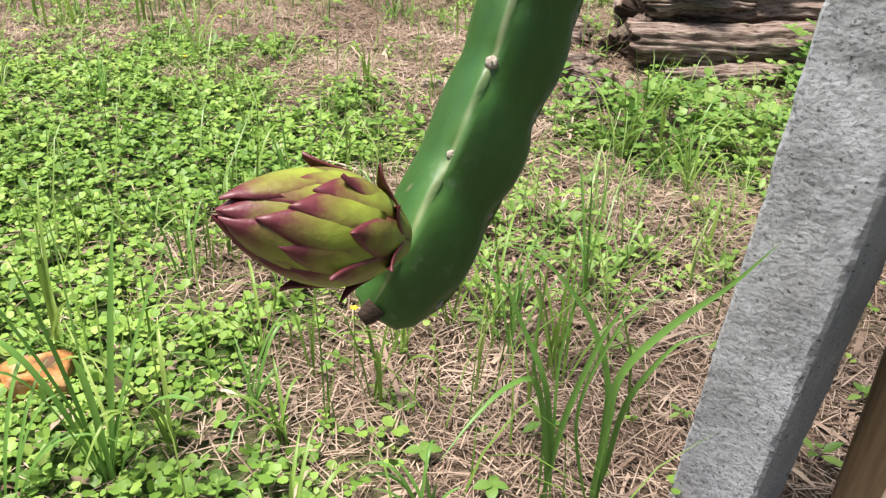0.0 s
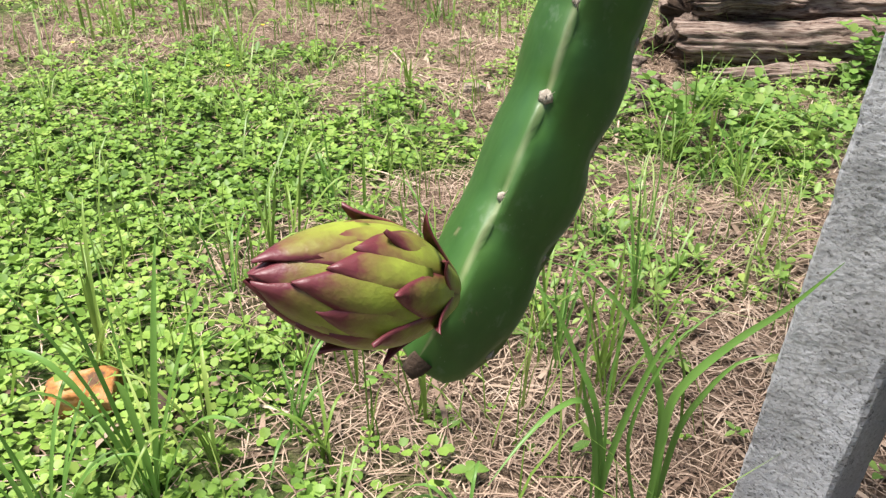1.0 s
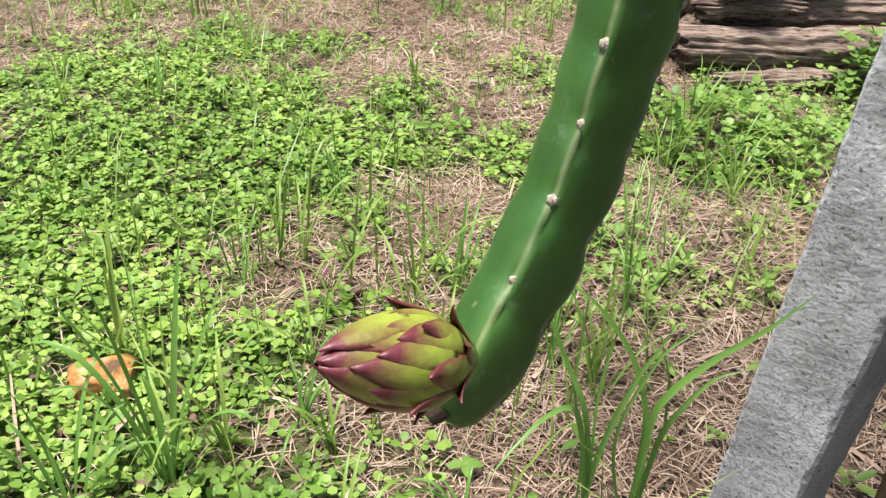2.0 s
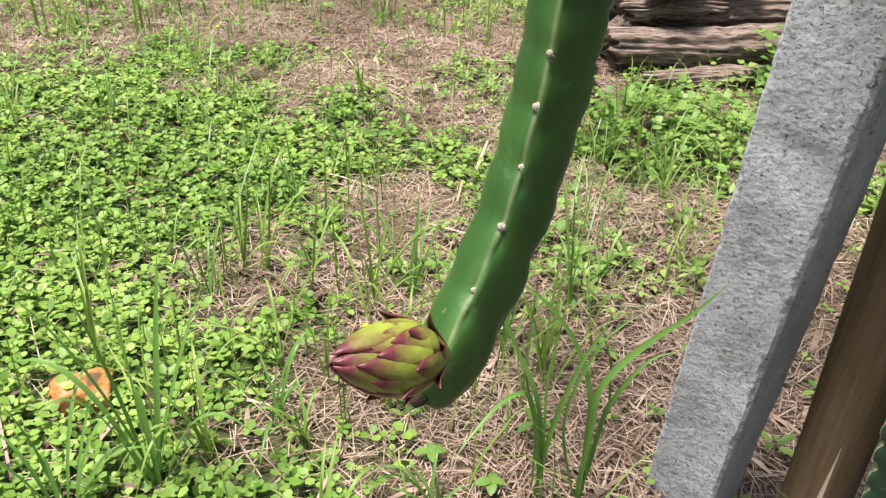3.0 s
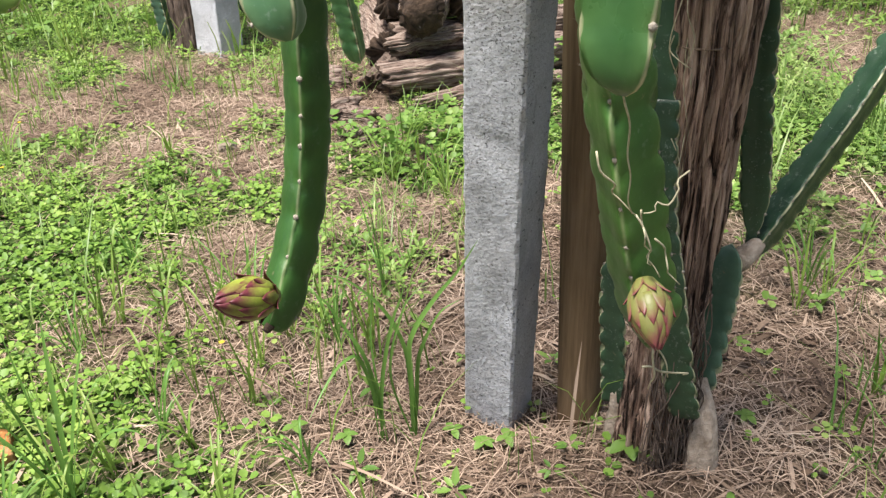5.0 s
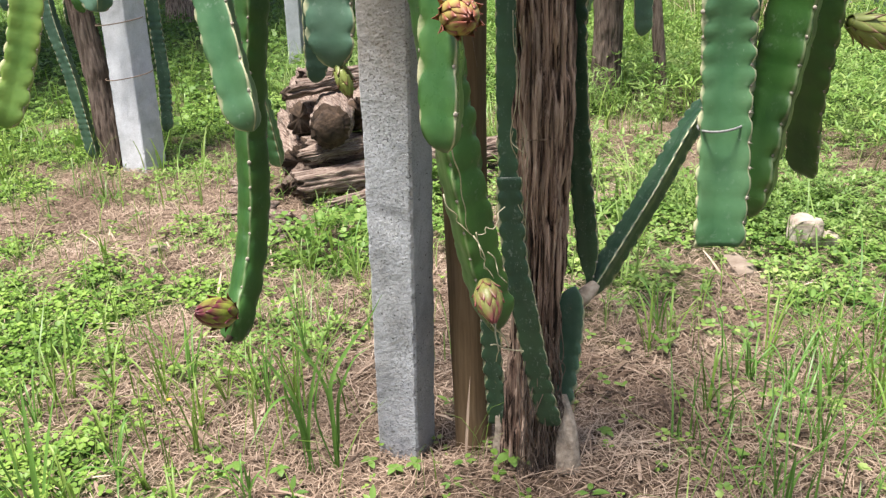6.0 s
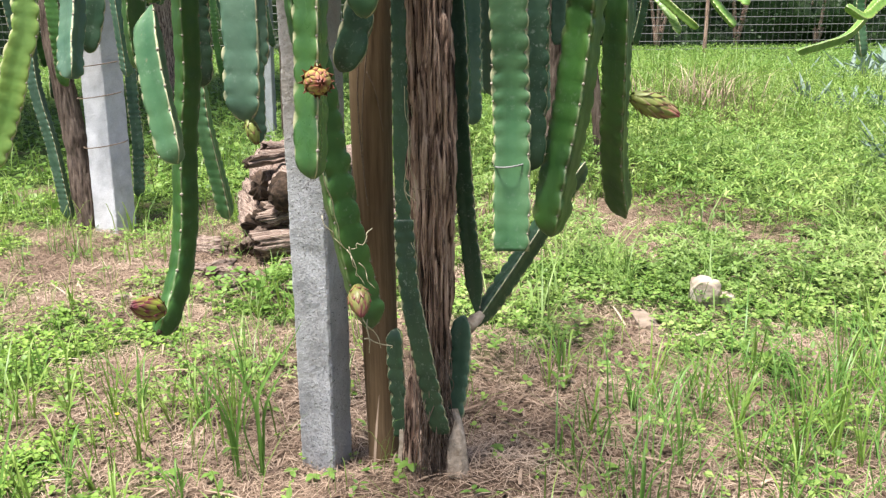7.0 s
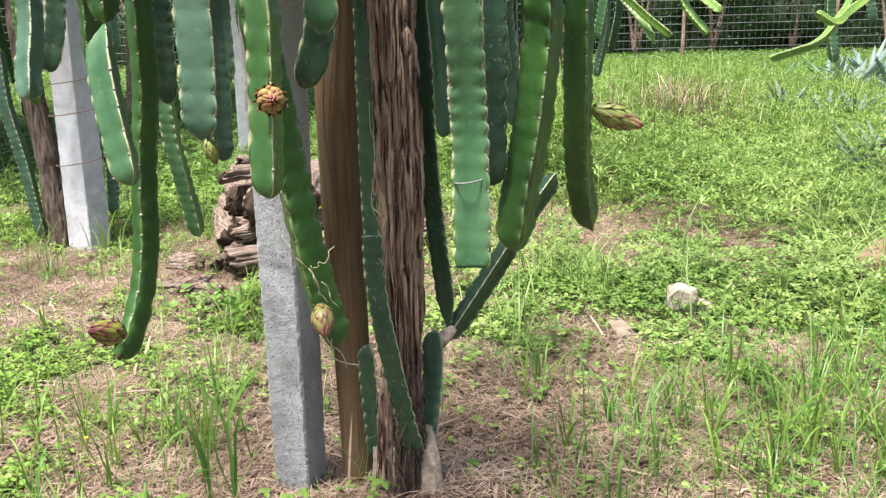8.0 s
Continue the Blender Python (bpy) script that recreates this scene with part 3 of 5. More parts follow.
# ---- supports ----
def solid_of(points, radius, sides, step, relief, seed, along=0.5, around=9.0, squash=1.0):
    """A pole or log with furrows that run along it, as a closed mesh."""
    c, s = spline(points, step)
    tan, u, v = frames_along(c)
    r = np.interp(np.linspace(0, 1, len(c)), np.linspace(0, 1, len(np.atleast_1d(radius))), np.atleast_1d(radius))
    a = np.arange(sides) * 2 * math.pi / sides
    A, S = np.meshgrid(a, s)
    wave = np.zeros_like(A)
    for k, amp in ((1, 0.5), (2.3, 0.35), (5.1, 0.22)):
        wave += amp * (value_noise(np.cos(A) * around * k * 0.5 + 7, np.sin(A) * around * k * 0.5 + S * along * k * 3, 1.0, seed) - 0.5)
    rr = r[:, None] * (1 + 0.05 * np.sin(2 * A + seed)) + relief * wave
    verts = c[:, None] + rr[..., None] * (np.cos(A)[..., None] * u[:, None] + squash * np.sin(A)[..., None] * v[:, None])
    n = len(c)
    i, j = np.meshgrid(np.arange(n - 1), np.arange(sides), indexing="ij")
    k = (j + 1) % sides
    quads = np.stack([i * sides + j, i * sides + k, (i + 1) * sides + k, (i + 1) * sides + j], -1).reshape(-1, 4).tolist()
    allv = np.concatenate([verts.reshape(-1, 3), c[:1], c[-1:]])
    caps = [(n * sides, (q + 1) % sides, q) for q in range(sides)] + [(n * sides + 1, (n - 1) * sides + q, (n - 1) * sides + (q + 1) % sides) for q in range(sides)]
    me = bpy.data.meshes.new("log")
    me.from_pydata(allv.tolist(), [], quads + caps)
    smooth(me)
    return me


def bark_of(points, radius, sides, step, depth, seed, fine=55.0):
    """An upright log whose bark stands in long broken ridges with open furrows between."""
    c, s = spline(points, step)
    tan, u, v = frames_along(c)
    r = np.interp(np.linspace(0, 1, len(c)), np.linspace(0, 1, len(radius)), radius)
    verts = []
    off = Vector((seed, seed * 1.7, 0))
    for i in range(len(c)):
        for j in range(sides):
            a = 2 * math.pi * j / sides
            d = Vector(u[i]) * math.cos(a) + Vector(v[i]) * math.sin(a)
            q = Vector(c[i]) + d * r[i]
            w = Vector((q.x * fine, q.y * fine, q.z * fine * 0.04)) + off
            w += Vector((noise.noise(q * 9), noise.noise(q * 9 + off), 0)) * 0.35
            ridge = min(1.0, abs(noise.noise(w)) * 3.6)
            small = min(1.0, abs(noise.noise(w * 2.3 + off)) * 2.6)
            flake = noise.noise(Vector((q.x * 130, q.y * 130, q.z * 22)) + off)
            e = depth * (ridge - 0.75) + depth * 0.45 * (small - 0.6) + depth * 0.18 * flake + 0.010 * noise.noise(q * 6 + off)
            verts.append(tuple(q + d * e))
    n = len(c)
    faces = [(i * sides + j, i * sides + (j + 1) % sides, (i + 1) * sides + (j + 1) % sides, (i + 1) * sides + j) for i in range(n - 1) for j in range(sides)]
    faces += [tuple(range(sides - 1, -1, -1)), tuple((n - 1) * sides + j for j in range(sides))]
    me = bpy.data.meshes.new("log")
    me.from_pydata(verts, [], faces)
    smooth(me)
    return me


def concrete_post(at, top, side, turn, mat, label, chamfer=0.005, step=0.01):
    """A square post with worn, chamfered edges, leaning from at to top."""
    at, top = Vector(at), Vector(top)
    t = thing("concrete_post", at, label, "post", "support posts")
    n = int((top - at).length / step)
    ha, hb = (v / 2 for v in side)
    ch = chamfer
    ring = []
    for (sx, sy) in ((1, 1), (-1, 1), (-1, -1), (1, -1)):
        ring += [(sx * ha, sy * (hb - ch)), (sx * (ha - ch), sy * hb)] if sx * sy > 0 else [(sx * (ha - ch), sy * hb), (sx * ha, sy * (hb - ch))]
    full = []
    for q in range(len(ring)):
        a, b = Vector(ring[q]), Vector(ring[(q + 1) % len(ring)])
        m = int((b - a).length / step) + 2
        full += [a.lerp(b, k / m) for k in range(m)]
    k = len(full)
    rot = Matrix.Rotation(radians(turn), 2)
    verts = []
    for i in range(n + 1):
        c = at.lerp(top, i / n)
        for p in full:
            q = rot @ p
            w = Vector((c.x + q.x, c.y + q.y, c.z))
            chip = max(0.0, noise.noise(w * 24) + 0.4 * noise.noise(w * 90) + 0.1) * 0.0030 if ha - abs(p.x) + hb - abs(p.y) < ch * 1.2 else 0.0
            e = noise.noise(w * 9) * 0.0022 + noise.noise(w * 40) * 0.0009 + noise.noise(w * 150) * 0.0007 - chip
            d = q.normalized()
            verts.append((w.x + d.x * e, w.y + d.y * e, w.z))
    faces = [(i * k + j, i * k + (j + 1) % k, (i + 1) * k + (j + 1) % k, (i + 1) * k + j) for i in range(n) for j in range(k)]
    faces += [tuple(range(k - 1, -1, -1)), tuple(n * k + j for j in range(k))]
    me = bpy.data.meshes.new("shaft")
    me.from_pydata(verts, [], faces)
    mesh_part("shaft", me, mat, t)
    return t


def ring_wire(parent, centre, rx, ry, turn, z_tilt, mat, name="wire", radius=0.0015):
    pts = []
    for k in range(25):
        a = 2 * math.pi * k / 24
        p = Vector((rx * math.cos(a), ry * math.sin(a), z_tilt * math.cos(a + 0.6)))
        p = Matrix.Rotation(radians(turn), 3, "Z") @ p
        pts.append(tuple(Vector(centre) + p))
    return mesh_part(name, tube_mesh(name, pts, radius, 6, 0.01), mat, parent)


post = concrete_post((0.5064, 1.0035, -0.12), (0.4476, 0.7296, 1.74), (0.1206, 0.1058), -51.4, CONCRETE, "square grey concrete post with pitted faces and a worn edge", step=0.0042)

pole = thing("wooden_pole", (0.654, 0.879, -0.1), "smooth brown round wooden pole beside the concrete post", "pole")
mesh_part("shaft", solid_of([(0.654, 0.879, -0.12), (0.652, 0.888, 0.5), (0.651, 0.894, 1.0), (0.665, 0.885, 1.72)], [0.046, 0.05, 0.056, 0.058], 48, 0.02, 0.004, 3, 0.3, 3), POLE, pole)

trunk = thing("wooden_stake", (0.684, 0.692, -0.1), "rough brown log with deeply furrowed bark standing upright", "log")
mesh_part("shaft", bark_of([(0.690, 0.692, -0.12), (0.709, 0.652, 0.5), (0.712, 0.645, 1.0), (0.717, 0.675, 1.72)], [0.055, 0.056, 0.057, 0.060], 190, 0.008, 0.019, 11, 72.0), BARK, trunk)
ring_wire(trunk, (0.712, 0.647, 0.885), 0.060, 0.060, 0, 0.004, RUST_WIRE)


# ---- hanging stems of the near plant ----
A = cactus_stem("green three-winged cactus stem with flower buds, before the posts", [
    dict(points=[(0.420, 0.620, 1.760), (0.300, 0.340, 1.780), (0.247, 0.132, 1.600), (0.248, 0.092, 1.372), (0.244, 0.089, 1.233), (0.228, 0.070, 1.051)], width=0.056, mat=CACTUS_MID, face=(-0.08, -1.0), pitch=0.046, scallop=0.20),
    dict(points=[(0.470, 0.660, 1.740), (0.330, 0.360, 1.660), (0.265, 0.234, 1.400), (0.286, 0.236, 1.220), (0.314, 0.245, 1.050), (0.334, 0.238, 0.909), (0.360, 0.236, 0.785), (0.381, 0.229, 0.700)], width=0.066, mat=CACTUS, face=(-0.62, -0.78), pitch=0.045, plump=0.35)])
flower_bud(A, (0.346, 0.205, 0.802), (0.332, 0.148, 0.760), 0.0180, BUD_PALE, "yellow-green bud with maroon scale edges", 3, rows=5, per=7, lift=0.003)
flower_bud(A, (0.237, 0.058, 1.212), (0.223, -0.010, 1.216), 0.0185, BUD_DRY, "withering orange and yellow-green bud", 5, rows=5, per=8, lift=0.0048, open_tip=0.0018)

B = cactus_stem("hanging green cactus stem with a maroon bud at its tip", [
    dict(points=[(0.36, 0.74, 1.76), (0.16, 0.56, 1.78), (0.06, 0.44, 1.60), (0.044, 0.402, 1.335)], width=0.052, mat=CACTUS, angle=30),
    dict(points=[(0.043, 0.396, 1.332), (0.030, 0.360, 1.270), (0.031, 0.315, 1.180), (0.040, 0.265, 1.062)], width=0.053, mat=CACTUS_PALE, face=(0.21, -0.98), neck=0.10, pitch=0.040, scallop=0.15),
    dict(points=[(0.360, 0.800, 1.740), (0.200, 0.620, 1.720), (0.125, 0.530, 1.550), (0.118, 0.511, 1.363), (0.113, 0.520, 1.200), (0.093, 0.523, 1.050), (0.081, 0.514, 0.920), (0.063, 0.498, 0.820), (0.044, 0.479, 0.770), (0.022, 0.457, 0.725), (0.004, 0.436, 0.698), (-0.006, 0.424, 0.694)], width=0.050, mat=CACTUS, face=(-0.42, -0.91), scallop=0.13, pitch=0.045, plump=0.85)], areole=0.0033)
mesh_part("nub", solid_of([(-0.0028, 0.4260, 0.6958), (-0.0070, 0.4240, 0.6917), (-0.0102, 0.4220, 0.6897)], [0.0060, 0.0058, 0.0038], 16, 0.002, 0.002, 5), ENDGRAIN, B, "brown corky tip")
flower_bud(B, (0.005, 0.411, 0.742), (-0.058, 0.356, 0.782), 0.0208, BUD_RED, "bud of yellow-green scales edged in maroon", 1, rows=6, per=7, lift=0.0052)

cut = cactus_stem("pale green cactus stem, cut square, with a wire round it", [
    dict(points=[(0.560, 0.620, 1.760), (0.520, 0.220, 1.780), (0.498, -0.044, 1.600), (0.513, -0.065, 1.403), (0.534, -0.051, 1.200), (0.532, -0.061, 1.080), (0.520, -0.082, 0.927)], width=0.060, mat=CACTUS_PALE, face=(0.5, 0.86), tip="cut", pitch=0.03, thick=0.75)])
ring_wire(cut, (0.533, -0.060, 1.072), 0.036, 0.026, 26, 0.003, WIRE)
cactus_stem("narrow dusty green cactus stem hanging beside the cut one", [
    dict(points=[(0.700, 0.684, 1.731), (0.672, 0.311, 1.701), (0.638, 0.063, 1.554), (0.629, 0.033, 1.353), (0.626, 0.028, 1.204), (0.621, 0.023, 1.036)], width=0.046, mat=CACTUS_DARK, angle=60)])
cactus_stem("long green cactus stem with pale areoles down its edge", [
    dict(points=[(0.680, 0.620, 1.760), (0.720, 0.220, 1.760), (0.713, 0.007, 1.600), (0.710, -0.012, 1.383), (0.716, 0.000, 1.284), (0.696, 0.003, 1.129), (0.673, 0.003, 1.021), (0.652, -0.003, 0.914)], width=0.070, mat=CACTUS, face=(-0.39, -0.92), pitch=0.04, plump=0.2)])
Dst = cactus_stem("dark green cactus stem with a long slender bud on its side", [
    dict(points=[(0.760, 0.660, 1.760), (0.860, 0.320, 1.760), (0.867, 0.113, 1.580), (0.852, 0.081, 1.380), (0.852, 0.078, 1.270), (0.865, 0.093, 1.147), (0.904, 0.138, 1.010), (0.964, 0.183, 0.874)], width=0.058, mat=CACTUS, angle=20)])
flower_bud(Dst, (0.880, 0.070, 1.150), (0.978, 0.040, 1.112), 0.0185, BUD_SHAGGY, "slender yellow-brown bud with a pink tip", 9, rows=7, per=7, lift=0.006, open_tip=0.001, tip_mat=BUD_PINK)
pad = cactus_stem("broad blue-green cactus pad hanging behind the post", [
    dict(points=[(0.380, 0.780, 1.760), (0.225, 0.468, 1.740), (0.200, 0.406, 1.550), (0.202, 0.374, 1.400), (0.199, 0.362, 1.262), (0.190, 0.354, 1.115)], width=0.072, mat=CACTUS_GREY, face=(0.35, -0.94), pitch=0.045)])
flower_bud(pad, (0.192, 0.352, 1.122), (0.203, 0.338, 1.072), 0.010, BUD_SHAGGY, "withered brown-green bud at the tip", 17, rows=4, per=5, lift=0.003)
cactus_stem("dark cactus pad between the post and the brown pole", [
    dict(points=[(0.602, 0.770, 1.716), (0.533, 0.570, 1.571), (0.501, 0.530, 1.390), (0.477, 0.521, 1.280), (0.441, 0.523, 1.187)], width=0.066, mat=CACTUS_DARK, angle=170, pitch=0.06)])
cactus_stem("short pale cactus pad hanging high before the pole", [
    dict(points=[(0.580, 0.669, 1.714), (0.493, 0.450, 1.629), (0.455, 0.381, 1.467), (0.443, 0.371, 1.302)], width=0.066, mat=CACTUS_PALE, angle=210, pitch=0.05)])
cactus_stem("yellowish green cactus stem hanging behind the near stems", [
    dict(points=[(0.46, 1.00, 1.76), (0.36, 1.45, 1.76), (0.335, 1.64, 1.55), (0.330, 1.68, 1.330), (0.340, 1.70, 1.140), (0.352, 1.71, 0.940), (0.385, 1.72, 0.730), (0.408, 1.73, 0.585)], width=0.062, mat=CACTUS_PALE, angle=215, twist=30)])
cactus_stem("bright green curved cactus stem with a yellow margin", [
    dict(points=[(0.380, 0.950, 1.760), (0.033, 1.078, 1.800), (-0.141, 1.075, 1.600), (-0.161, 1.053, 1.312), (-0.194, 1.050, 1.209), (-0.227, 1.047, 1.100), (-0.259, 1.045, 1.020), (-0.293, 1.042, 0.950)], width=0.060, mat=CACTUS_LIME, angle=150)])
cactus_stem("grey-green cactus stem with dark areoles hanging from the plant", [
    dict(points=[(0.400, 0.980, 1.760), (0.095, 1.125, 1.780), (-0.033, 1.077, 1.580), (-0.056, 1.012, 1.345), (-0.076, 0.957, 1.245), (-0.087, 0.896, 1.171)], width=0.058, mat=CACTUS_GREY, angle=90)])
cactus_stem("dark green cactus stem with a pale edge hanging from the plant", [
    dict(points=[(0.509, 1.085, 1.729), (0.190, 1.261, 1.704), (0.043, 1.259, 1.525), (0.016, 1.250, 1.348), (-0.002, 1.251, 1.275), (-0.021, 1.252, 1.210)], width=0.052, mat=CACTUS_DARK, angle=40)])
cactus_stem("green cactus stem with a blunt tip hanging high", [
    dict(points=[(0.488, 1.003, 1.748), (0.206, 0.957, 1.735), (0.078, 0.912, 1.554), (0.064, 0.902, 1.345), (0.062, 0.902, 1.267), (0.069, 0.901, 1.179)], width=0.055, mat=CACTUS, angle=10)])

# stems that climb the rough log
cactus_stem("dusty dark green cactus stem climbing the rough log", [
    dict(points=[(0.703, 0.716, 1.740), (0.671, 0.692, 1.550), (0.659, 0.684, 1.370), (0.653, 0.677, 1.158), (0.647, 0.667, 0.936), (0.645, 0.653, 0.770)], width=0.044, mat=CACTUS_DARK, angle=80),
    dict(points=[(0.645, 0.655, 0.80), (0.644, 0.632, 0.640), (0.656, 0.608, 0.509), (0.690, 0.586, 0.300), (0.712, 0.578, 0.205)], width=0.056, mat=CACTUS_DARK, angle=75)], "climbing cactus stems")
fork = cactus_stem("dark green forked cactus stem rooted at the foot of the log", [
    dict(points=[(0.768, 0.655, 0.140), (0.779, 0.645, 0.220), (0.803, 0.652, 0.359), (0.812, 0.658, 0.505)], width=0.060, mat=CACTUS_GREY, angle=100, pitch=0.036, scallop=0.26),
    dict(points=[(0.816, 0.721, 1.550), (0.819, 0.715, 1.350), (0.818, 0.688, 1.202), (0.821, 0.686, 1.009), (0.838, 0.679, 0.770), (0.853, 0.668, 0.600), (0.853, 0.655, 0.500)], width=0.050, mat=CACTUS_DARK, angle=70, tip="point"),
    dict(points=[(0.845, 0.648, 0.478), (0.965, 0.688, 0.577), (1.085, 0.724, 0.684), (1.190, 0.762, 0.780), (1.300, 0.800, 0.862)], width=0.060, mat=CACTUS_DARK, angle=50, neck=0.35)], "climbing cactus stems")
small = cactus_stem("small dark cactus stem standing behind the brown pole", [
    dict(points=[(0.666, 0.751, 0.130), (0.663, 0.763, 0.230), (0.661, 0.775, 0.340), (0.663, 0.785, 0.450)], width=0.052, mat=CACTUS_DARK, angle=100, pitch=0.036, scallop=0.26)], "climbing cactus stems")

for k, (x0, x1, z1, mt) in enumerate(((1.06, 1.096, 0.942, CACTUS_GREY), (1.114, 1.137, 1.009, CACTUS_PALE), (1.178, 1.186, 0.924, CACTUS_GREY), (1.035, 1.048, 1.145, CACTUS_PALE), (1.41, 1.451, 0.947, CACTUS_GREY), (1.466, 1.475, 1.078, CACTUS_GREY), (1.364, 1.395, 1.12, CACTUS_PALE), (1.518, 1.518, 1.198, CACTUS_GREY), (1.25, 1.262, 1.02, CACTUS_GREY), (1.31, 1.30, 1.18, CACTUS_GREY))):
    y = 1.25 + 0.03 * (k % 3)
    cactus_stem("grey-green cactus stem hanging behind the rough log", [
        dict(points=[(0.72, 0.88, 1.76), ((x0 + 0.72) / 2, 1.12, 1.84), (x0, y - 0.02, 1.64), (x0, y, 1.38), ((x0 + x1) / 2, y, 1.2), (x1, y, z1)], width=0.058, mat=mt, angle=50 * k)])
for k, (x0, x1, z1, mt) in enumerate(((0.432, 0.413, 0.927, CACTUS_GREY), (0.279, 0.272, 1.106, CACTUS_DARK), (0.45, 0.446, 1.153, CACTUS_GREY))):
    cactus_stem("dusty cactus stem hanging at the back of the plant", [
        dict(points=[(0.50, 0.95, 1.76), ((x0 + 0.5) / 2, 1.14, 1.80), (x0, 1.23, 1.62), (x0, 1.25, 1.38), ((x0 + x1) / 2, 1.25, 1.2), (x1, 1.25, z1)], width=0.058, mat=mt, angle=70 * k + 20)])


# ---- roots, collars and small things at the supports ----
def curves_part(name, lists, radius, mat, parent, label="", sides=5):
    """Several thin strands joined into one part."""
    bm = bmesh.new()
    for k, pts in enumerate(lists):
        me = tube_mesh("strand", pts, [radius, radius * 0.9, radius * 0.5], sides, 0.008, 0.05, k)
        bm.from_mesh(me)
        bpy.data.meshes.remove(me)
    return part(name, bm, mat, parent, label)


def strand(a, b, sag, seed, n=6, wild=0.01):
    lr = np.random.default_rng(seed)
    a, b = np.array(a, float), np.array(b, float)
    out = []
    for k in range(n):
        t = k / (n - 1)
        p = a + (b - a) * t + np.array([0, 0, -sag * math.sin(math.pi * t)])
        if 0 < k < n - 1:
            p = p + lr.normal(size=3) * wild
        out.append(tuple(p))
    return out


for k, (p, q) in enumerate((((0.277, 0.190, 0.956), (0.324, 0.195, 0.883)), ((0.377, 0.195, 0.918), (0.332, 0.195, 0.883)), ((0.324, 0.195, 0.883), (0.357, 0.195, 0.808)), ((0.328, 0.193, 0.888), (0.342, 0.190, 0.828)), ((0.347, 0.195, 0.853), (0.377, 0.190, 0.798)), ((0.267, 0.140, 1.048), (0.317, 0.190, 0.888)))):
    mesh_part("aerial_root", tube_mesh("aerial_root", strand(p, q, 0.006, 40 + k, 7, 0.004), [0.0011, 0.0009, 0.0006], 6, 0.006), ROOT, A, "dry tan aerial root" if k == 0 else "")
for k, (p, q) in enumerate((((0.350, 0.200, 0.743), (0.394, 0.215, 0.660)), ((0.357, 0.210, 0.688), (0.417, 0.220, 0.653)), ((0.362, 0.200, 0.733), (0.367, 0.210, 0.656)))):
    mesh_part("aerial_root", tube_mesh("aerial_root", strand(p, q, -0.004, 60 + k, 6, 0.005), [0.0014, 0.0012, 0.0007], 6, 0.006), ROOT, A)

vine = thing("dry_vine", (0.60, 0.80, 1.4), "dry brown vine running down the brown pole", "vine")
curves_part("strand", [[(0.652, 0.835, 1.720), (0.620, 0.830, 1.450), (0.611, 0.835, 1.280), (0.597, 0.845, 1.120), (0.601, 0.845, 0.950), (0.610, 0.835, 0.800)]], 0.003, RUST_WIRE, vine)
curves_part("strand", [[(0.665, 0.835, 1.600), (0.645, 0.830, 1.360), (0.620, 0.835, 1.200), (0.606, 0.845, 1.020), (0.605, 0.840, 0.860)]], 0.0025, RUST_WIRE, vine)
curves_part("strand", [[(0.620, 0.835, 1.160), (0.645, 0.835, 1.100), (0.662, 0.835, 1.000)]], 0.0014, RUST_WIRE, vine)

mats = thing("root_mat", (0.70, 0.60, 0.05), "tangle of fine dry roots against the log", "roots")
lists = []
for k in range(70):
    x0 = rng.uniform(0.650, 0.735)
    lists.append(strand((x0, 0.612 - 0.03 * math.cos((x0 - 0.705) * 22), rng.uniform(0.16, 0.5)), (x0 + rng.normal() * 0.014, 0.606 - rng.uniform(0, 0.02), 0.03), 0, 100 + k, 7, 0.008))
tagged(curves_part("root_hair", lists, 0.0013, OLDWOOD, mats), kind="stuff")
lists = [strand((0.652 + rng.normal() * 0.012, 0.640, rng.uniform(0.5, 1.3)), (0.668 + rng.normal() * 0.02, 0.602, rng.uniform(0.25, 0.9)), 0, 300 + k, 7, 0.007) for k in range(10)]
tagged(curves_part("root_hair", lists, 0.0010, ROOT, mats), kind="stuff")

mesh_part("foot", solid_of([(0.752, 0.572, 0.02), (0.750, 0.576, 0.12), (0.752, 0.590, 0.190), (0.764, 0.635, 0.24)], [0.032, 0.029, 0.023, 0.014], 24, 0.008, 0.012, 21), CORK, fork, "thick tan corky foot")
mesh_part("foot", solid_of([(0.660, 0.742, 0.0), (0.660, 0.744, 0.09), (0.661, 0.747, 0.13), (0.664, 0.751, 0.16)], [0.024, 0.020, 0.012, 0.011], 20, 0.008, 0.008, 22), CORK, small, "tan corky foot")
mesh_part("collar", solid_of([(0.818, 0.650, 0.460), (0.830, 0.643, 0.485), (0.846, 0.643, 0.495), (0.862, 0.648, 0.505)], [0.014, 0.019, 0.017, 0.012], 16, 0.006, 0.006, 23), CORK, fork, "pale corky joint")


# ---- blades, leaves and litter ----
def blade_points(base, tip, arch, n=10):
    """A grass blade that rises from base, bows over by arch and ends at tip."""
    base, tip = Vector(base), Vector(tip)
    mid = base.lerp(tip, 0.42) + Vector((0, 0, arch))
    return [tuple((1 - t) ** 2 * base + 2 * t * (1 - t) * mid + t * t * tip) for t in (k / (n - 1) for k in range(n))]


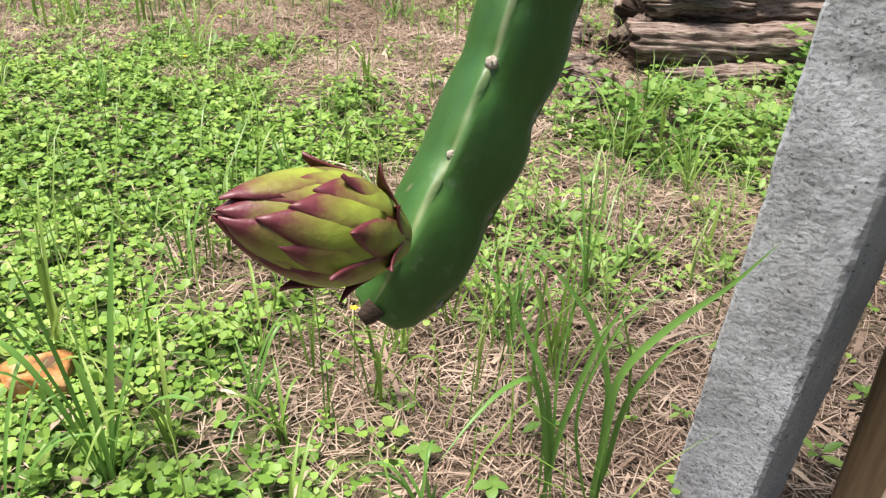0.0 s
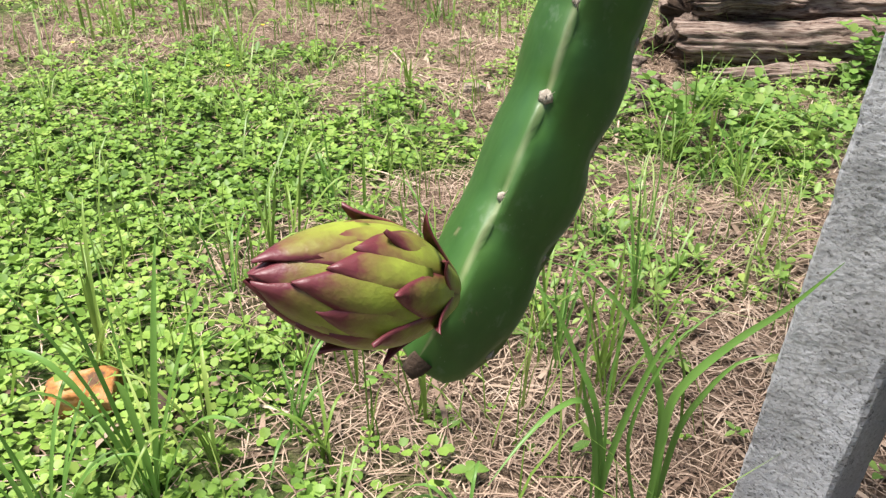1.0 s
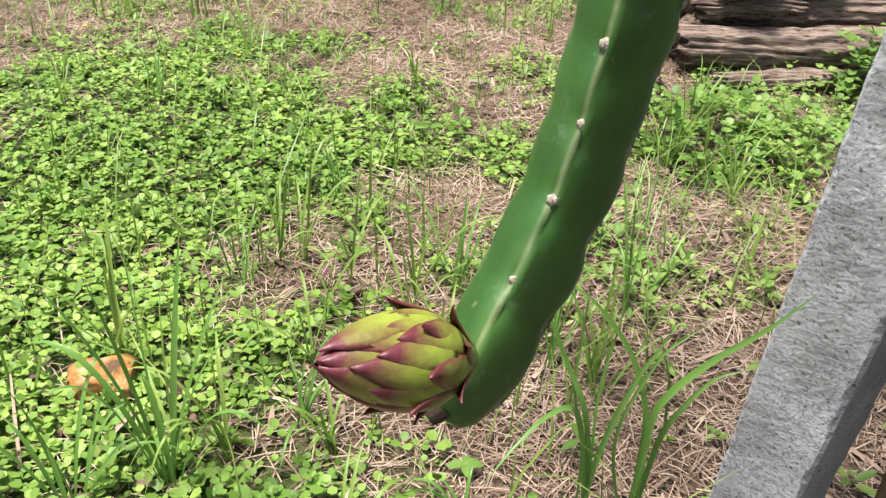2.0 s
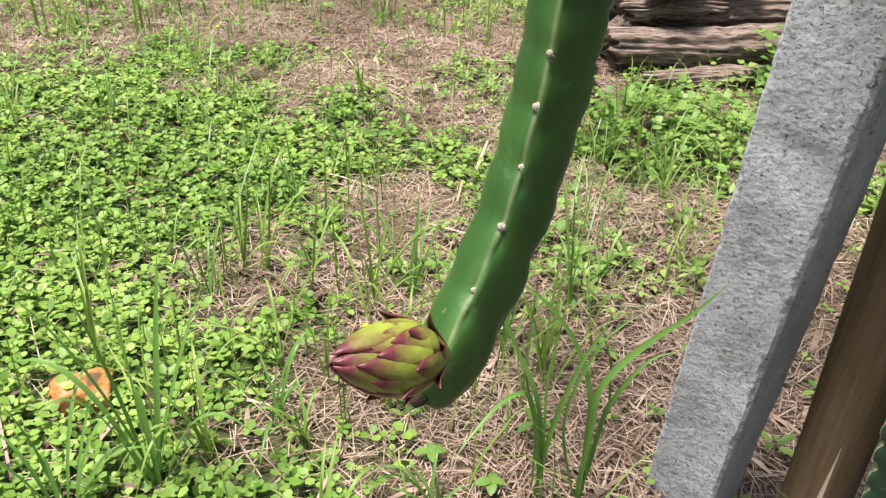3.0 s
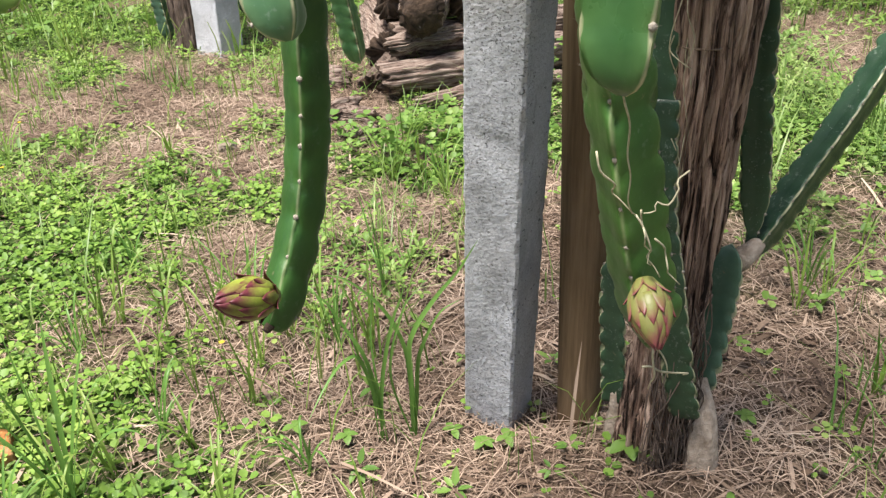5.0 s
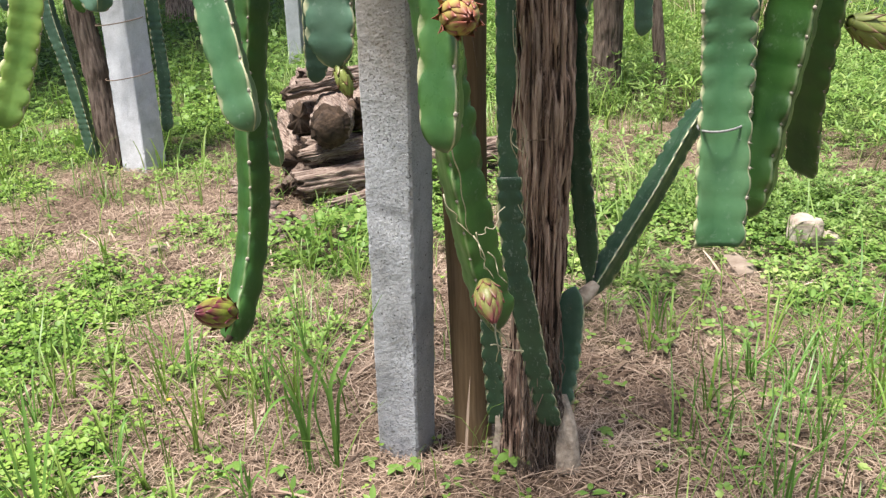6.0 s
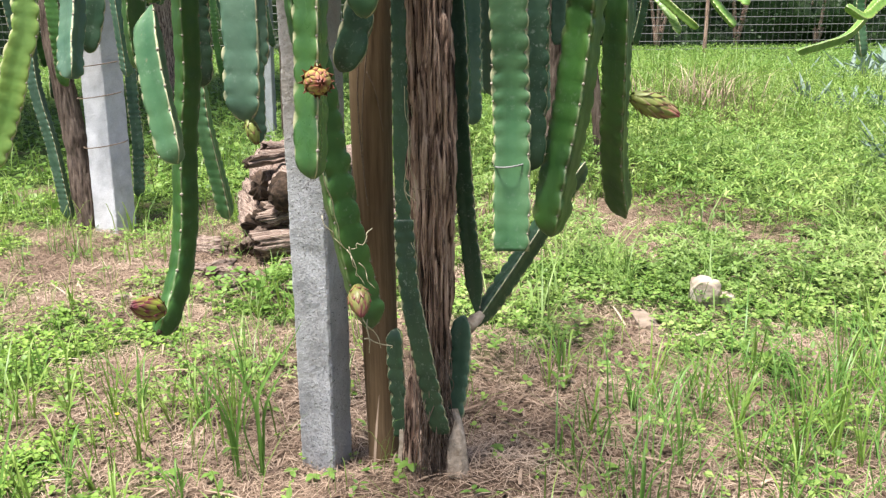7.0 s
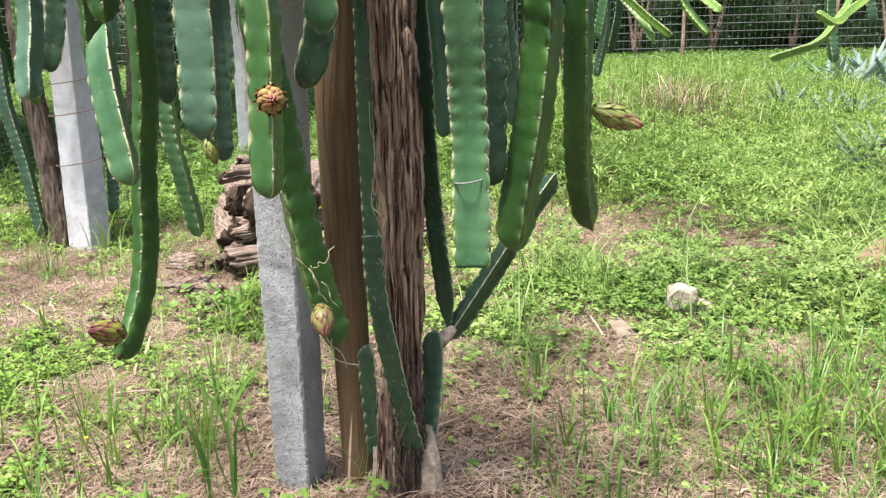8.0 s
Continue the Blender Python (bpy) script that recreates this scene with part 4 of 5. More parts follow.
def blade_mesh(points, width, seed, face=None):
    """A folded blade; face is the way its upper side turns, else up."""
    p = [Vector(q) for q in points]
    lr = random.Random(seed)
    turn = lr.uniform(0, math.pi)
    verts, faces = [], []
    n = len(p)
    for i in range(n):
        t = i / (n - 1)
        d = (p[min(i + 1, n - 1)] - p[max(i - 1, 0)]).normalized()
        side = d.cross(face or Vector((0, 0, 1)))
        side = side.normalized() if side.length > 0.15 else Vector((math.cos(turn), math.sin(turn), 0))
        up = side.cross(d)
        w = width * 0.5 * min(1.0, 0.45 + t * 2.2) * (1 - max(0, (t - 0.5) / 0.5) ** 1.9) + 0.0003
        verts += [p[i] - side * w + up * w * 0.45, p[i], p[i] + side * w + up * w * 0.45]
    for i in range(n - 1):
        a = 3 * i
        faces += [(a, a + 1, a + 4, a + 3), (a + 1, a + 2, a + 5, a + 4)]
    me = bpy.data.meshes.new("blade")
    me.from_pydata([tuple(v) for v in verts], [], faces)
    smooth(me)
    return me


def grass_tuft(at, blades, label, mat, width=0.008, group="grass tufts", seed=0):
    """blades: (reach x, reach y, tip height, arch) from the foot."""
    x, y = at
    z = float(ground_z(x, y)) - 0.005
    t = thing("grass_tuft", (x, y, z), label, "grass", group)
    lr = random.Random(seed)
    for k, (dx, dy, h, arch) in enumerate(blades):
        b0 = (x + lr.uniform(-0.012, 0.012), y + lr.uniform(-0.012, 0.012), z)
        line = blade_points(b0, (x + dx, y + dy, z + h), arch)
        mesh_part("blade", blade_mesh(line, width * lr.uniform(0.75, 1.15), seed * 31 + k), mat, t)
    return t


def long_tuft(at, lines, label, mat, seed):
    """A tuft of blades, each with its width and the places it runs through, given from the foot."""
    x, y = at
    z = float(ground_z(x, y)) - 0.005
    t = thing("grass_tuft", (x, y, z), label, "grass", "grass tufts")
    lr = random.Random(seed)
    for k, (width, line) in enumerate(lines):
        pts = [(x + lr.uniform(-0.010, 0.010), y + lr.uniform(-0.012, 0.012), z)] + [(x + p[0], y + p[1], p[2]) for p in line]
        c, along = spline(pts, 0.015)
        mesh_part("blade", blade_mesh([tuple(q) for q in c], width * 0.60, seed * 31 + k, Vector((lr.uniform(-0.5, 0.3), -0.55, 0.85))), mat, t)


long_tuft((0.222, 0.948), [
    (0.014, [(-0.002, -0.003, 0.074), (-0.025, -0.013, 0.225), (-0.058, 0.002, 0.304), (-0.087, 0.012, 0.365), (-0.112, 0.017, 0.393), (-0.132, 0.022, 0.411)]),
    (0.013, [(-0.000, -0.008, 0.111), (0.011, -0.013, 0.202), (0.033, -0.018, 0.304), (0.053, -0.021, 0.358), (0.064, -0.021, 0.396)]),
    (0.014, [(-0.011, -0.008, 0.122), (-0.039, -0.018, 0.238), (-0.080, -0.048, 0.257), (-0.123, -0.088, 0.241), (-0.164, -0.128, 0.209)]),
    (0.006, [(-0.017, 0.002, 0.143), (-0.041, 0.007, 0.255), (-0.040, 0.017, 0.338), (-0.047, 0.022, 0.393)]),
    (0.006, [(-0.003, 0.002, 0.144), (-0.004, 0.022, 0.245), (0.008, 0.032, 0.338), (0.013, 0.037, 0.403)])],
    "tuft of long dark green arching grass blades by the post", TUFT, 1)
long_tuft((0.288, 0.947), [
    (0.018, [(0.007, -0.002, 0.043), (-0.000, -0.012, 0.214), (0.014, -0.017, 0.279), (0.057, -0.027, 0.349), (0.099, -0.047, 0.413), (0.132, -0.070, 0.486)]),
    (0.014, [(0.007, -0.002, 0.054), (0.017, -0.007, 0.185), (0.037, -0.007, 0.244), (0.071, -0.007, 0.300), (0.113, -0.007, 0.319)]),
    (0.014, [(0.001, 0.003, 0.125), (-0.005, 0.008, 0.221), (-0.033, 0.023, 0.302), (-0.076, 0.033, 0.363), (-0.119, 0.038, 0.401), (-0.166, 0.038, 0.414)]),
    (0.014, [(-0.001, -0.007, 0.037), (-0.002, -0.017, 0.144), (0.003, -0.022, 0.208)]),
    (0.008, [(-0.040, 0.003, 0.165), (-0.005, 0.013, 0.301), (0.028, 0.023, 0.339), (0.063, 0.033, 0.360)])],
    "tuft of long dark green arching grass blades by the post", TUFT, 2)
grass_tuft((-0.402, 0.963), [(-0.08, 0.02, 0.38, 0.08), (-0.15, 0.0, 0.40, 0.12), (-0.04, 0.06, 0.46, 0.04), (0.12, 0.03, 0.30, 0.14), (0.17, -0.04, 0.18, 0.2), (-0.22, 0.06, 0.22, 0.24), (0.03, -0.10, 0.32, 0.14), (0.09, 0.10, 0.36, 0.06), (-0.10, -0.10, 0.28, 0.2), (0.02, 0.12, 0.40, 0.05)],
           "tall tuft of green grass among clover", TUFT, 0.009, seed=3)
grass_tuft((-0.032, 1.157), [(-0.06, 0.0, 0.20, 0.06), (0.07, 0.0, 0.22, 0.07), (-0.035, 0.03, 0.22, 0.03), (0.03, 0.02, 0.24, 0.03), (-0.09, -0.03, 0.13, 0.10), (0.10, -0.03, 0.12, 0.11), (0.0, -0.06, 0.17, 0.07)],
           "small yellow-green grass clump", GRASS, 0.008, seed=4)
spots = [(-0.529, 0.911, 0.30), (-0.335, 1.036, 0.24), (-0.167, 1.057, 0.16), (-0.420, 1.487, 0.24), (-0.581, 1.241, 0.34), (-0.720, 2.868, 0.28), (-0.906, 2.457, 0.22), (-0.135, 2.687, 0.24), (0.268, 1.282, 0.30), (0.667, 2.075, 0.24), (0.719, 1.982, 0.22), (0.674, 1.673, 0.22), (-0.228, 1.105, 0.20), (-0.075, 1.462, 0.30), (-0.238, 1.278, 0.32), (0.377, 1.492, 0.34), (0.182, 1.400, 0.28), (0.007, 1.305, 0.20), (0.049, 0.883, 0.16), (-0.125, 0.787, 0.22), (0.126, 0.694, 0.20), (-0.540, 0.722, 0.26),
         (1.328, 1.000, 0.30), (1.634, 0.824, 0.34), (1.751, 0.756, 0.30), (1.713, 0.503, 0.34), (2.001, 0.713, 0.30), (2.100, 0.459, 0.36), (2.143, 0.258, 0.36), (1.855, 0.154, 0.38), (1.400, 0.411, 0.28), (1.675, 0.220, 0.34), (1.266, 0.676, 0.22), (1.523, 0.637, 0.26), (2.310, 0.596, 0.30), (1.959, 0.348, 0.34), (1.172, 0.315, 0.22), (2.409, 0.326, 0.34), (1.487, 0.075, 0.30), (-0.274, 1.908, 0.26), (-0.355, 1.601, 0.30), (2.758, 0.847, 0.30), (3.141, 2.343, 0.30), (2.233, 2.638, 0.30)]
spots += [(0.28, 1.24, 0.34), (0.20, 1.32, 0.30), (-0.20, 1.55, 0.34), (-0.06, 1.50, 0.30), (0.02, 1.56, 0.30), (0.10, 1.40, 0.26), (-0.32, 1.62, 0.30), (1.44, 1.10, 0.30), (1.40, 1.00, 0.22), (1.66, 0.45, 0.34), (1.60, 0.55, 0.28), (1.84, 0.24, 0.38), (1.90, 0.40, 0.32), (2.02, 0.52, 0.30), (1.55, 0.30, 0.26), (1.72, 0.66, 0.28), (2.15, 0.30, 0.36), (1.98, 0.10, 0.36), (2.30, 0.48, 0.30), (1.50, 0.75, 0.24), (0.59, 2.19, 0.30), (0.69, 2.16, 0.32), (0.74, 2.11, 0.28), (0.67, 2.34, 0.30)]
for k, (x, y, h) in enumerate(spots):
    lr = random.Random(900 + k)
    bl = []
    for _ in range(lr.randint(6, 10)):
        w, d = lr.uniform(0, 2 * math.pi), h * lr.uniform(0.08, 0.75)
        bl.append((d * math.cos(w), d * math.sin(w), h * lr.uniform(0.5, 1.1) - d * 0.45, d * lr.uniform(0.4, 1.3)))
    grass_tuft((x, y), bl, "upright tuft of narrow green grass in dry litter", GRASS if k % 3 else TUFT, 0.0056, seed=50 + k)


def placed(template, quads, at, yaw, tilt, size, mat, name, label, category):
    """Many small copies of a flat template joined into one mesh."""
    n, k = len(at), len(template)
    t = np.asarray(template, float)
    c, s = np.cos(tilt)[:, None], np.sin(tilt)[:, None]
    x = t[None, :, 0] * c - t[None, :, 2] * s
    z = t[None, :, 0] * s + t[None, :, 2] * c
    y = np.broadcast_to(t[None, :, 1], x.shape)
    cy, sy = np.cos(yaw)[:, None], np.sin(yaw)[:, None]
    v = np.stack([x * cy - y * sy, x * sy + y * cy, z], -1) * size[:, None, None] + at[:, None]
    f = (np.asarray(quads)[None] + (np.arange(n) * k)[:, None, None]).reshape(-1, len(quads[0]))
    me = array_mesh(name, v.reshape(-1, 3), f)
    me.materials.append(mat)
    ob = new(name, me)
    return tagged(ob, label, category, kind="stuff")


def sown(n, x0, x1, y0, y1, keep, r):
    x, y = r.uniform(x0, x1, n), r.uniform(y0, y1, n)
    ok = r.uniform(size=n) < keep(x, y)
    return x[ok], y[ok]


LEAF = [(0, 0, 0), (0.28, 0.44, 0.10), (0.82, 0.46, 0.12), (1.05, 0, 0.0), (0.82, -0.46, 0.12), (0.28, -0.44, 0.10)]
LEAF_Q = [(0, 1, 2, 3), (0, 3, 4, 5)]
OVAL = [(0, 0, 0), (0.35, 0.24, 0.06), (0.75, 0.2, 0.04), (1.1, 0, -0.08), (0.75, -0.2, 0.04), (0.35, -0.24, 0.06)]
LANCE = [(0, 0, 0), (0.35, 0.16, 0.05), (0.7, 0.12, 0.02), (1.1, 0, -0.1), (0.7, -0.12, 0.02), (0.35, -0.16, 0.05)]


def leafy(n, x0, x1, y0, y1, keep, r, per, size, height, mat, name, label, template=LEAF, lean=(0.05, 0.6), mound=0.0):
    """Low plants of a few leaves each."""
    x, y = sown(n, x0, x1, y0, y1, keep, r)
    m = len(x)
    h = r.uniform(height[0], height[1], m) + mound * np.clip(value_noise(x, y, 1.6, 28) - 0.4, 0, 1) * r.uniform(0.2, 1, m)
    sz = r.uniform(size[0], size[1], m)
    yaw0 = r.uniform(0, 6.28, m)
    at, yaw, tilt, ss = [], [], [], []
    for k in range(per):
        w = yaw0 + 2 * math.pi * k / per + r.normal(size=m) * 0.25
        off = sz * 0.15
        at.append(np.stack([x + off * np.cos(w), y + off * np.sin(w), ground_z(x, y) + h + r.normal(size=m) * 0.003], -1))
        yaw.append(w)
        tilt.append(r.normal(size=m) * 0.42 + 0.5 * (lean[0] + lean[1]) - 0.1)
        ss.append(sz * r.uniform(0.8, 1.15, m))
    return placed(template, LEAF_Q, np.concatenate(at), np.concatenate(yaw), np.concatenate(tilt), np.concatenate(ss), mat, name, label, "weeds")


r1 = np.random.default_rng(21)
near = lambda x, y: np.clip(1.25 - 0.16 * np.hypot(x, y - 0.3), 0.12, 1)
lushness = lambda x, y: np.clip((green(x, y) - 0.35) * 1.8, 0.03, 1)
leafy(105000, -2.2, 4.6, 0.2, 6.2, lambda x, y: lushness(x, y) * near(x, y) * (x < 1.2), r1, 3, (0.009, 0.0205), (0.004, 0.045), CLOVER, "clover", "dense mat of small round green clover leaves")
leafy(42000, 1.0, 5.6, 0.0, 5.6, lambda x, y: lushness(x, y) * near(x, y) * 1.2, r1, 4, (0.009, 0.022), (0.006, 0.06), LIME, "low_weeds", "mat of small bright lime-green weeds", mound=0.10)
leafy(1500, -1.5, 4.5, 0.3, 4.0, lambda x, y: 0.2 + 0.5 * green(x, y), r1, 5, (0.022, 0.042), (0.01, 0.05), BROAD, "broad_weeds", "scattered broad-leaved green weeds", OVAL, (0.0, 0.6))
leafy(800, 0.35, 1.25, 2.0, 2.75, lambda x, y: 1.3 * blob(x, y, 0.78, 2.38, 0.28, 0.2) * (0.3 + value_noise(x, y, 8, 3)), r1, 4, (0.014, 0.032), (0.02, 0.15), BROAD, "weed_patch", "patch of taller broad-leaved weeds before the log pile")
leafy(420, 1.15, 1.6, 2.6, 3.0, lambda x, y: 1.2 * blob(x, y, 1.36, 2.80, 0.10, 0.08), r1, 4, (0.02, 0.036), (0.02, 0.24), BROAD, "weed_patch", "leafy weed growing against the logs")
leafy(130000, -8, 22, 4.5, 24, lambda x, y: 0.25 + 0.6 * value_noise(x, y, 0.7, 23), r1, 3, (0.02, 0.055), (0.0, 0.14), BROAD, "field_weeds", "green weeds across the field")
leafy(36000, 3.2, 10, 1.6, 9.5, lambda x, y: np.clip(0.15 + 0.8 * blob(x, y, 6.2, 5.6, 2.4, 2.4) + 0.4 * blob(x, y, 4.6, 2.6, 1.2, 0.8), 0, 1), r1, 4, (0.03, 0.06), (0.02, 0.36), LIME, "tall_weeds", "lush tall light-green weeds", LANCE, (-0.2, 0.9))

STRAND = [(0, -0.5, 0), (0, 0.5, 0), (0.5, 0.5, 0.5), (0.5, -0.5, 0.5), (1.0, 0.3, 0), (1.0, -0.3, 0)]


def litter(n, x0, x1, y0, y1, keep, r, length, width, name, label, mat=STRAW):
    x, y = sown(n, x0, x1, y0, y1, keep, r)
    m = len(x)
    L = r.lognormal(math.log(length), 0.5, m)
    W = r.uniform(width[0], width[1], m)
    bow = r.uniform(0.0, 0.012, m)
    t = np.array(STRAND)
    v = np.empty((m, 6, 3))
    lift = r.normal(size=m) * 0.10
    yaw = r.uniform(0, 6.28, m)
    u = t[None, :, 0] * L[:, None]
    w = t[None, :, 1] * W[:, None]
    v[..., 0] = x[:, None] + u * np.cos(yaw)[:, None] - w * np.sin(yaw)[:, None]
    v[..., 1] = y[:, None] + u * np.sin(yaw)[:, None] + w * np.cos(yaw)[:, None]
    v[..., 2] = ground_z(x, y)[:, None] + r.uniform(0.001, 0.018, m)[:, None] + t[None, :, 2] * bow[:, None] + u * np.abs(lift)[:, None]
    f = (np.array([(0, 1, 2, 3), (3, 2, 4, 5)])[None] + (np.arange(m) * 6)[:, None, None]).reshape(-1, 4)
    me = array_mesh(name, v.reshape(-1, 3), f)
    me.materials.append(mat)
    tagged(new(name, me), label, "straw", kind="stuff")


r2 = np.random.default_rng(33)
dryness = lambda x, y: np.clip(1.15 - green(x, y) * 1.1, 0.12, 1) * np.clip(1.35 - 0.22 * np.hypot(x - 0.4, y - 0.8), 0.05, 1)
litter(230000, -1.8, 4.0, -0.1, 4.6, dryness, r2, 0.042, (0.0009, 0.0028), "straw_litter", "matted litter of dry tan straw and dead grass")
litter(1000, -1.2, 3.0, 0.2, 3.4, dryness, r2, 0.075, (0.005, 0.010), "dead_leaves", "curled dead tan leaf blades")
litter(16000, -2.2, 3.0, 0.3, 5.5, lambda x, y: dryness(x, y) * np.clip((value_noise(x, y, 3.0, 31) - 0.35) * 2.5, 0, 1), r2, 0.030, (0.006, 0.016), "dead_leaves", "dark brown fallen leaves in the litter", DEADLEAF)

BLADE = [(-0.5, 0, 0), (0.5, 0, 0), (0.45, 0.35, 0.5), (-0.45, 0.35, 0.5), (0.28, 1, 0.88), (-0.28, 1, 0.88), (0.02, 2, 1.0), (-0.02, 2, 1.0)]


def blades(n, x0, x1, y0, y1, keep, r, height, width, mat, name, label, per=4, spread=0.03, bow=0.9):
    x, y = sown(n, x0, x1, y0, y1, keep, r)
    x, y = np.repeat(x, per), np.repeat(y, per)
    m = len(x)
    x, y = x + r.normal(size=m) * spread, y + r.normal(size=m) * spread
    H, W = r.uniform(height[0], height[1], m), r.uniform(width[0], width[1], m)
    yaw, B = r.uniform(0, 6.28, m), r.normal(size=m) * bow * H * 0.42
    t = np.array(BLADE)
    v = np.empty((m, 8, 3))
    w, b = t[None, :, 0] * W[:, None], t[None, :, 1] * B[:, None]
    v[..., 0] = x[:, None] + w * np.cos(yaw)[:, None] - b * np.sin(yaw)[:, None]
    v[..., 1] = y[:, None] + w * np.sin(yaw)[:, None] + b * np.cos(yaw)[:, None]
    v[..., 2] = ground_z(x, y)[:, None] - 0.004 + t[None, :, 2] * H[:, None]
    f = (np.array([(0, 1, 2, 3), (3, 2, 4, 5), (5, 4, 6, 7)])[None] + (np.arange(m) * 8)[:, None, None]).reshape(-1, 4)
    me = array_mesh(name, v.reshape(-1, 3), f)
    me.materials.append(mat)
    tagged(new(name, me), label, "grass", kind="stuff")


r3 = np.random.default_rng(44)
blades(650, -1.8, 4.2, 0.25, 4.2, lambda x, y: 0.25 + 0.6 * value_noise(x, y, 2.5, 9), r3, (0.06, 0.22), (0.0022, 0.005), GRASS, "grass", "thin scattered green grass blades", 4, 0.02)
blades(560, 1.1, 3.6, -0.3, 1.3, lambda x, y: 0.9 * blob(x, y, 2.1, 0.35, 0.9, 0.55), r3, (0.07, 0.25), (0.003, 0.0065), TUFT, "grass", "tall thin grass over dry litter", 5, 0.03, 1.6)
blades(80, -1.0, 0.4, 0.9, 2.0, lambda x, y: 0.35 + 0 * x, r3, (0.10, 0.32), (0.0025, 0.006), GRASS, "grass", "tall thin grass over dry litter", 4, 0.03)
blades(7000, -5, 13, 3.2, 16, lambda x, y: 0.1 + 0.8 * value_noise(x, y, 0.8, 12), r3, (0.08, 0.30), (0.005, 0.012), GRASS, "field_grass", "long green grass across the field", 4, 0.06)
blades(3000, 3.5, 11, 3.0, 11, lambda x, y: 0.9 * blob(x, y, 6.8, 6.6, 2.6, 2.4) * (0.2 + 0.9 * value_noise(x, y, 1.3, 13)), r3, (0.25, 0.62), (0.005, 0.011), GRASS, "field_grass", "tall seeding grass on a low mound", 6, 0.08)
blades(1000, 4.8, 7.4, 4.2, 6.8, lambda x, y: 0.9 * blob(x, y, 6.0, 5.3, 0.42, 0.55) * (0.3 + value_noise(x, y, 3.5, 47)), r3, (0.30, 0.62), (0.005, 0.012), STRAW, "dry_grass", "dry straw-coloured grass on the mound", 7, 0.06, 1.6)
leafy(9000, 3.4, 9.5, 2.4, 9, lambda x, y: np.clip((value_noise(x, y, 1.1, 19) - 0.5) * 4, 0, 1), r1, 6, (0.03, 0.065), (0.03, 0.40), BROAD, "tall_weeds", "clumps of tall dark green weeds", LANCE, (-0.1, 0.8))
clumped = lambda x, y, scale, seed: np.clip((value_noise(x, y, scale, seed) - 0.42) * 3.2, 0, 1)
leafy(27000, 1.3, 7.5, 0.5, 7.0, lambda x, y: lushness(x, y) * clumped(x, y, 2.6, 27), r1, 6, (0.012, 0.032), (0.02, 0.10), FIELD, "field_weeds", "clumps of soft light-green weeds with pointed leaves", OVAL, (-0.1, 1.0), 0.45)
leafy(5000, 1.6, 7.5, 1.0, 7.0, lambda x, y: lushness(x, y) * clumped(x, y, 1.5, 28), r1, 7, (0.022, 0.05), (0.04, 0.16), FIELD, "tall_weeds", "taller light-green weeds standing out of the mat", LANCE, (-0.3, 1.1), 0.6)
blades(3400, 1.4, 7.5, 0.7, 7.0, lambda x, y: lushness(x, y) * (0.15 + clumped(x, y, 1.9, 29)), r3, (0.10, 0.30), (0.004, 0.010), FIELD, "field_grass", "arching light-green grass among the weeds", 5, 0.03, 1.9)
leafy(14000, -2.6, 1.6, 1.4, 5.6, lambda x, y: 0.8 * np.clip((value_noise(x, y, 3.1, 35) - 0.52) * 4, 0, 1) * np.clip(1.1 - green(x, y), 0.2, 1), r1, 5, (0.012, 0.030), (0.006, 0.06), LIME, "low_weeds", "scattered patches of small weeds in dry litter", OVAL, (0.0, 0.8))
blades(500, -2.6, 1.6, 1.2, 5.2, lambda x, y: 0.2 + 0.7 * clumped(x, y, 2.2, 36), r3, (0.05, 0.18), (0.0025, 0.006), FIELD, "grass", "short grass tussocks in dry litter", 6, 0.025, 1.5)
leafy(16000, -4.5, 6.0, -4.5, 0.3, lambda x, y: lushness(x, y), r1, 3, (0.012, 0.03), (0.006, 0.05), CLOVER, "clover", "thinner clover round the plant")
leafy(9000, -6.0, -2.0, -2.0, 5.0, lambda x, y: lushness(x, y), r1, 3, (0.014, 0.03), (0.006, 0.05), CLOVER, "clover", "thinner clover at the edge of the plot")
litter(16000, -4.5, 6.0, -4.5, 0.1, lambda x, y: np.clip(1.0 - green(x, y), 0.1, 1), r2, 0.06, (0.002, 0.006), "straw_litter", "thin litter of dry tan straw")
blades(1600, -5.0, 6.5, -4.5, 0.3, lambda x, y: 0.2 + 0.6 * clumped(x, y, 1.1, 41), r3, (0.06, 0.22), (0.003, 0.007), GRASS, "grass", "grass tussocks in the open plot", 6, 0.04, 1.4)


# ---- stones ----
def stone(name, at, size, mat, label, seed, squash=0.7):
    bm = bmesh.new()
    bmesh.ops.create_icosphere(bm, subdivisions=4, radius=1)
    for v in bm.verts:
        d = v.co.normalized()
        k = 1 + 0.35 * noise.noise(d * 1.3 + Vector((seed, 0, 0))) + 0.10 * noise.noise(d * 4 + Vector((0, seed, 0)))
        q = Vector((d.x, d.y, d.z)) * k
        q = Vector([max(-0.72, min(0.72, c)) * 1.25 if i != 2 else max(-0.5, min(0.8, c)) for i, c in enumerate(q)])
        v.co = Vector((q.x * size[0], q.y * size[1], q.z * size[2])) + noise.noise_vector(d * 9) * size[2] * 0.03
    t = thing(name, at, label, "rock", "loose stones")
    me = bpy.data.meshes.new("rock")
    bm.to_mesh(me)
    bm.free()
    me.transform(Matrix.Translation(at) @ Matrix.Rotation(seed, 4, "Z"))
    smooth(me)
    mesh_part("stone", me, mat, t)


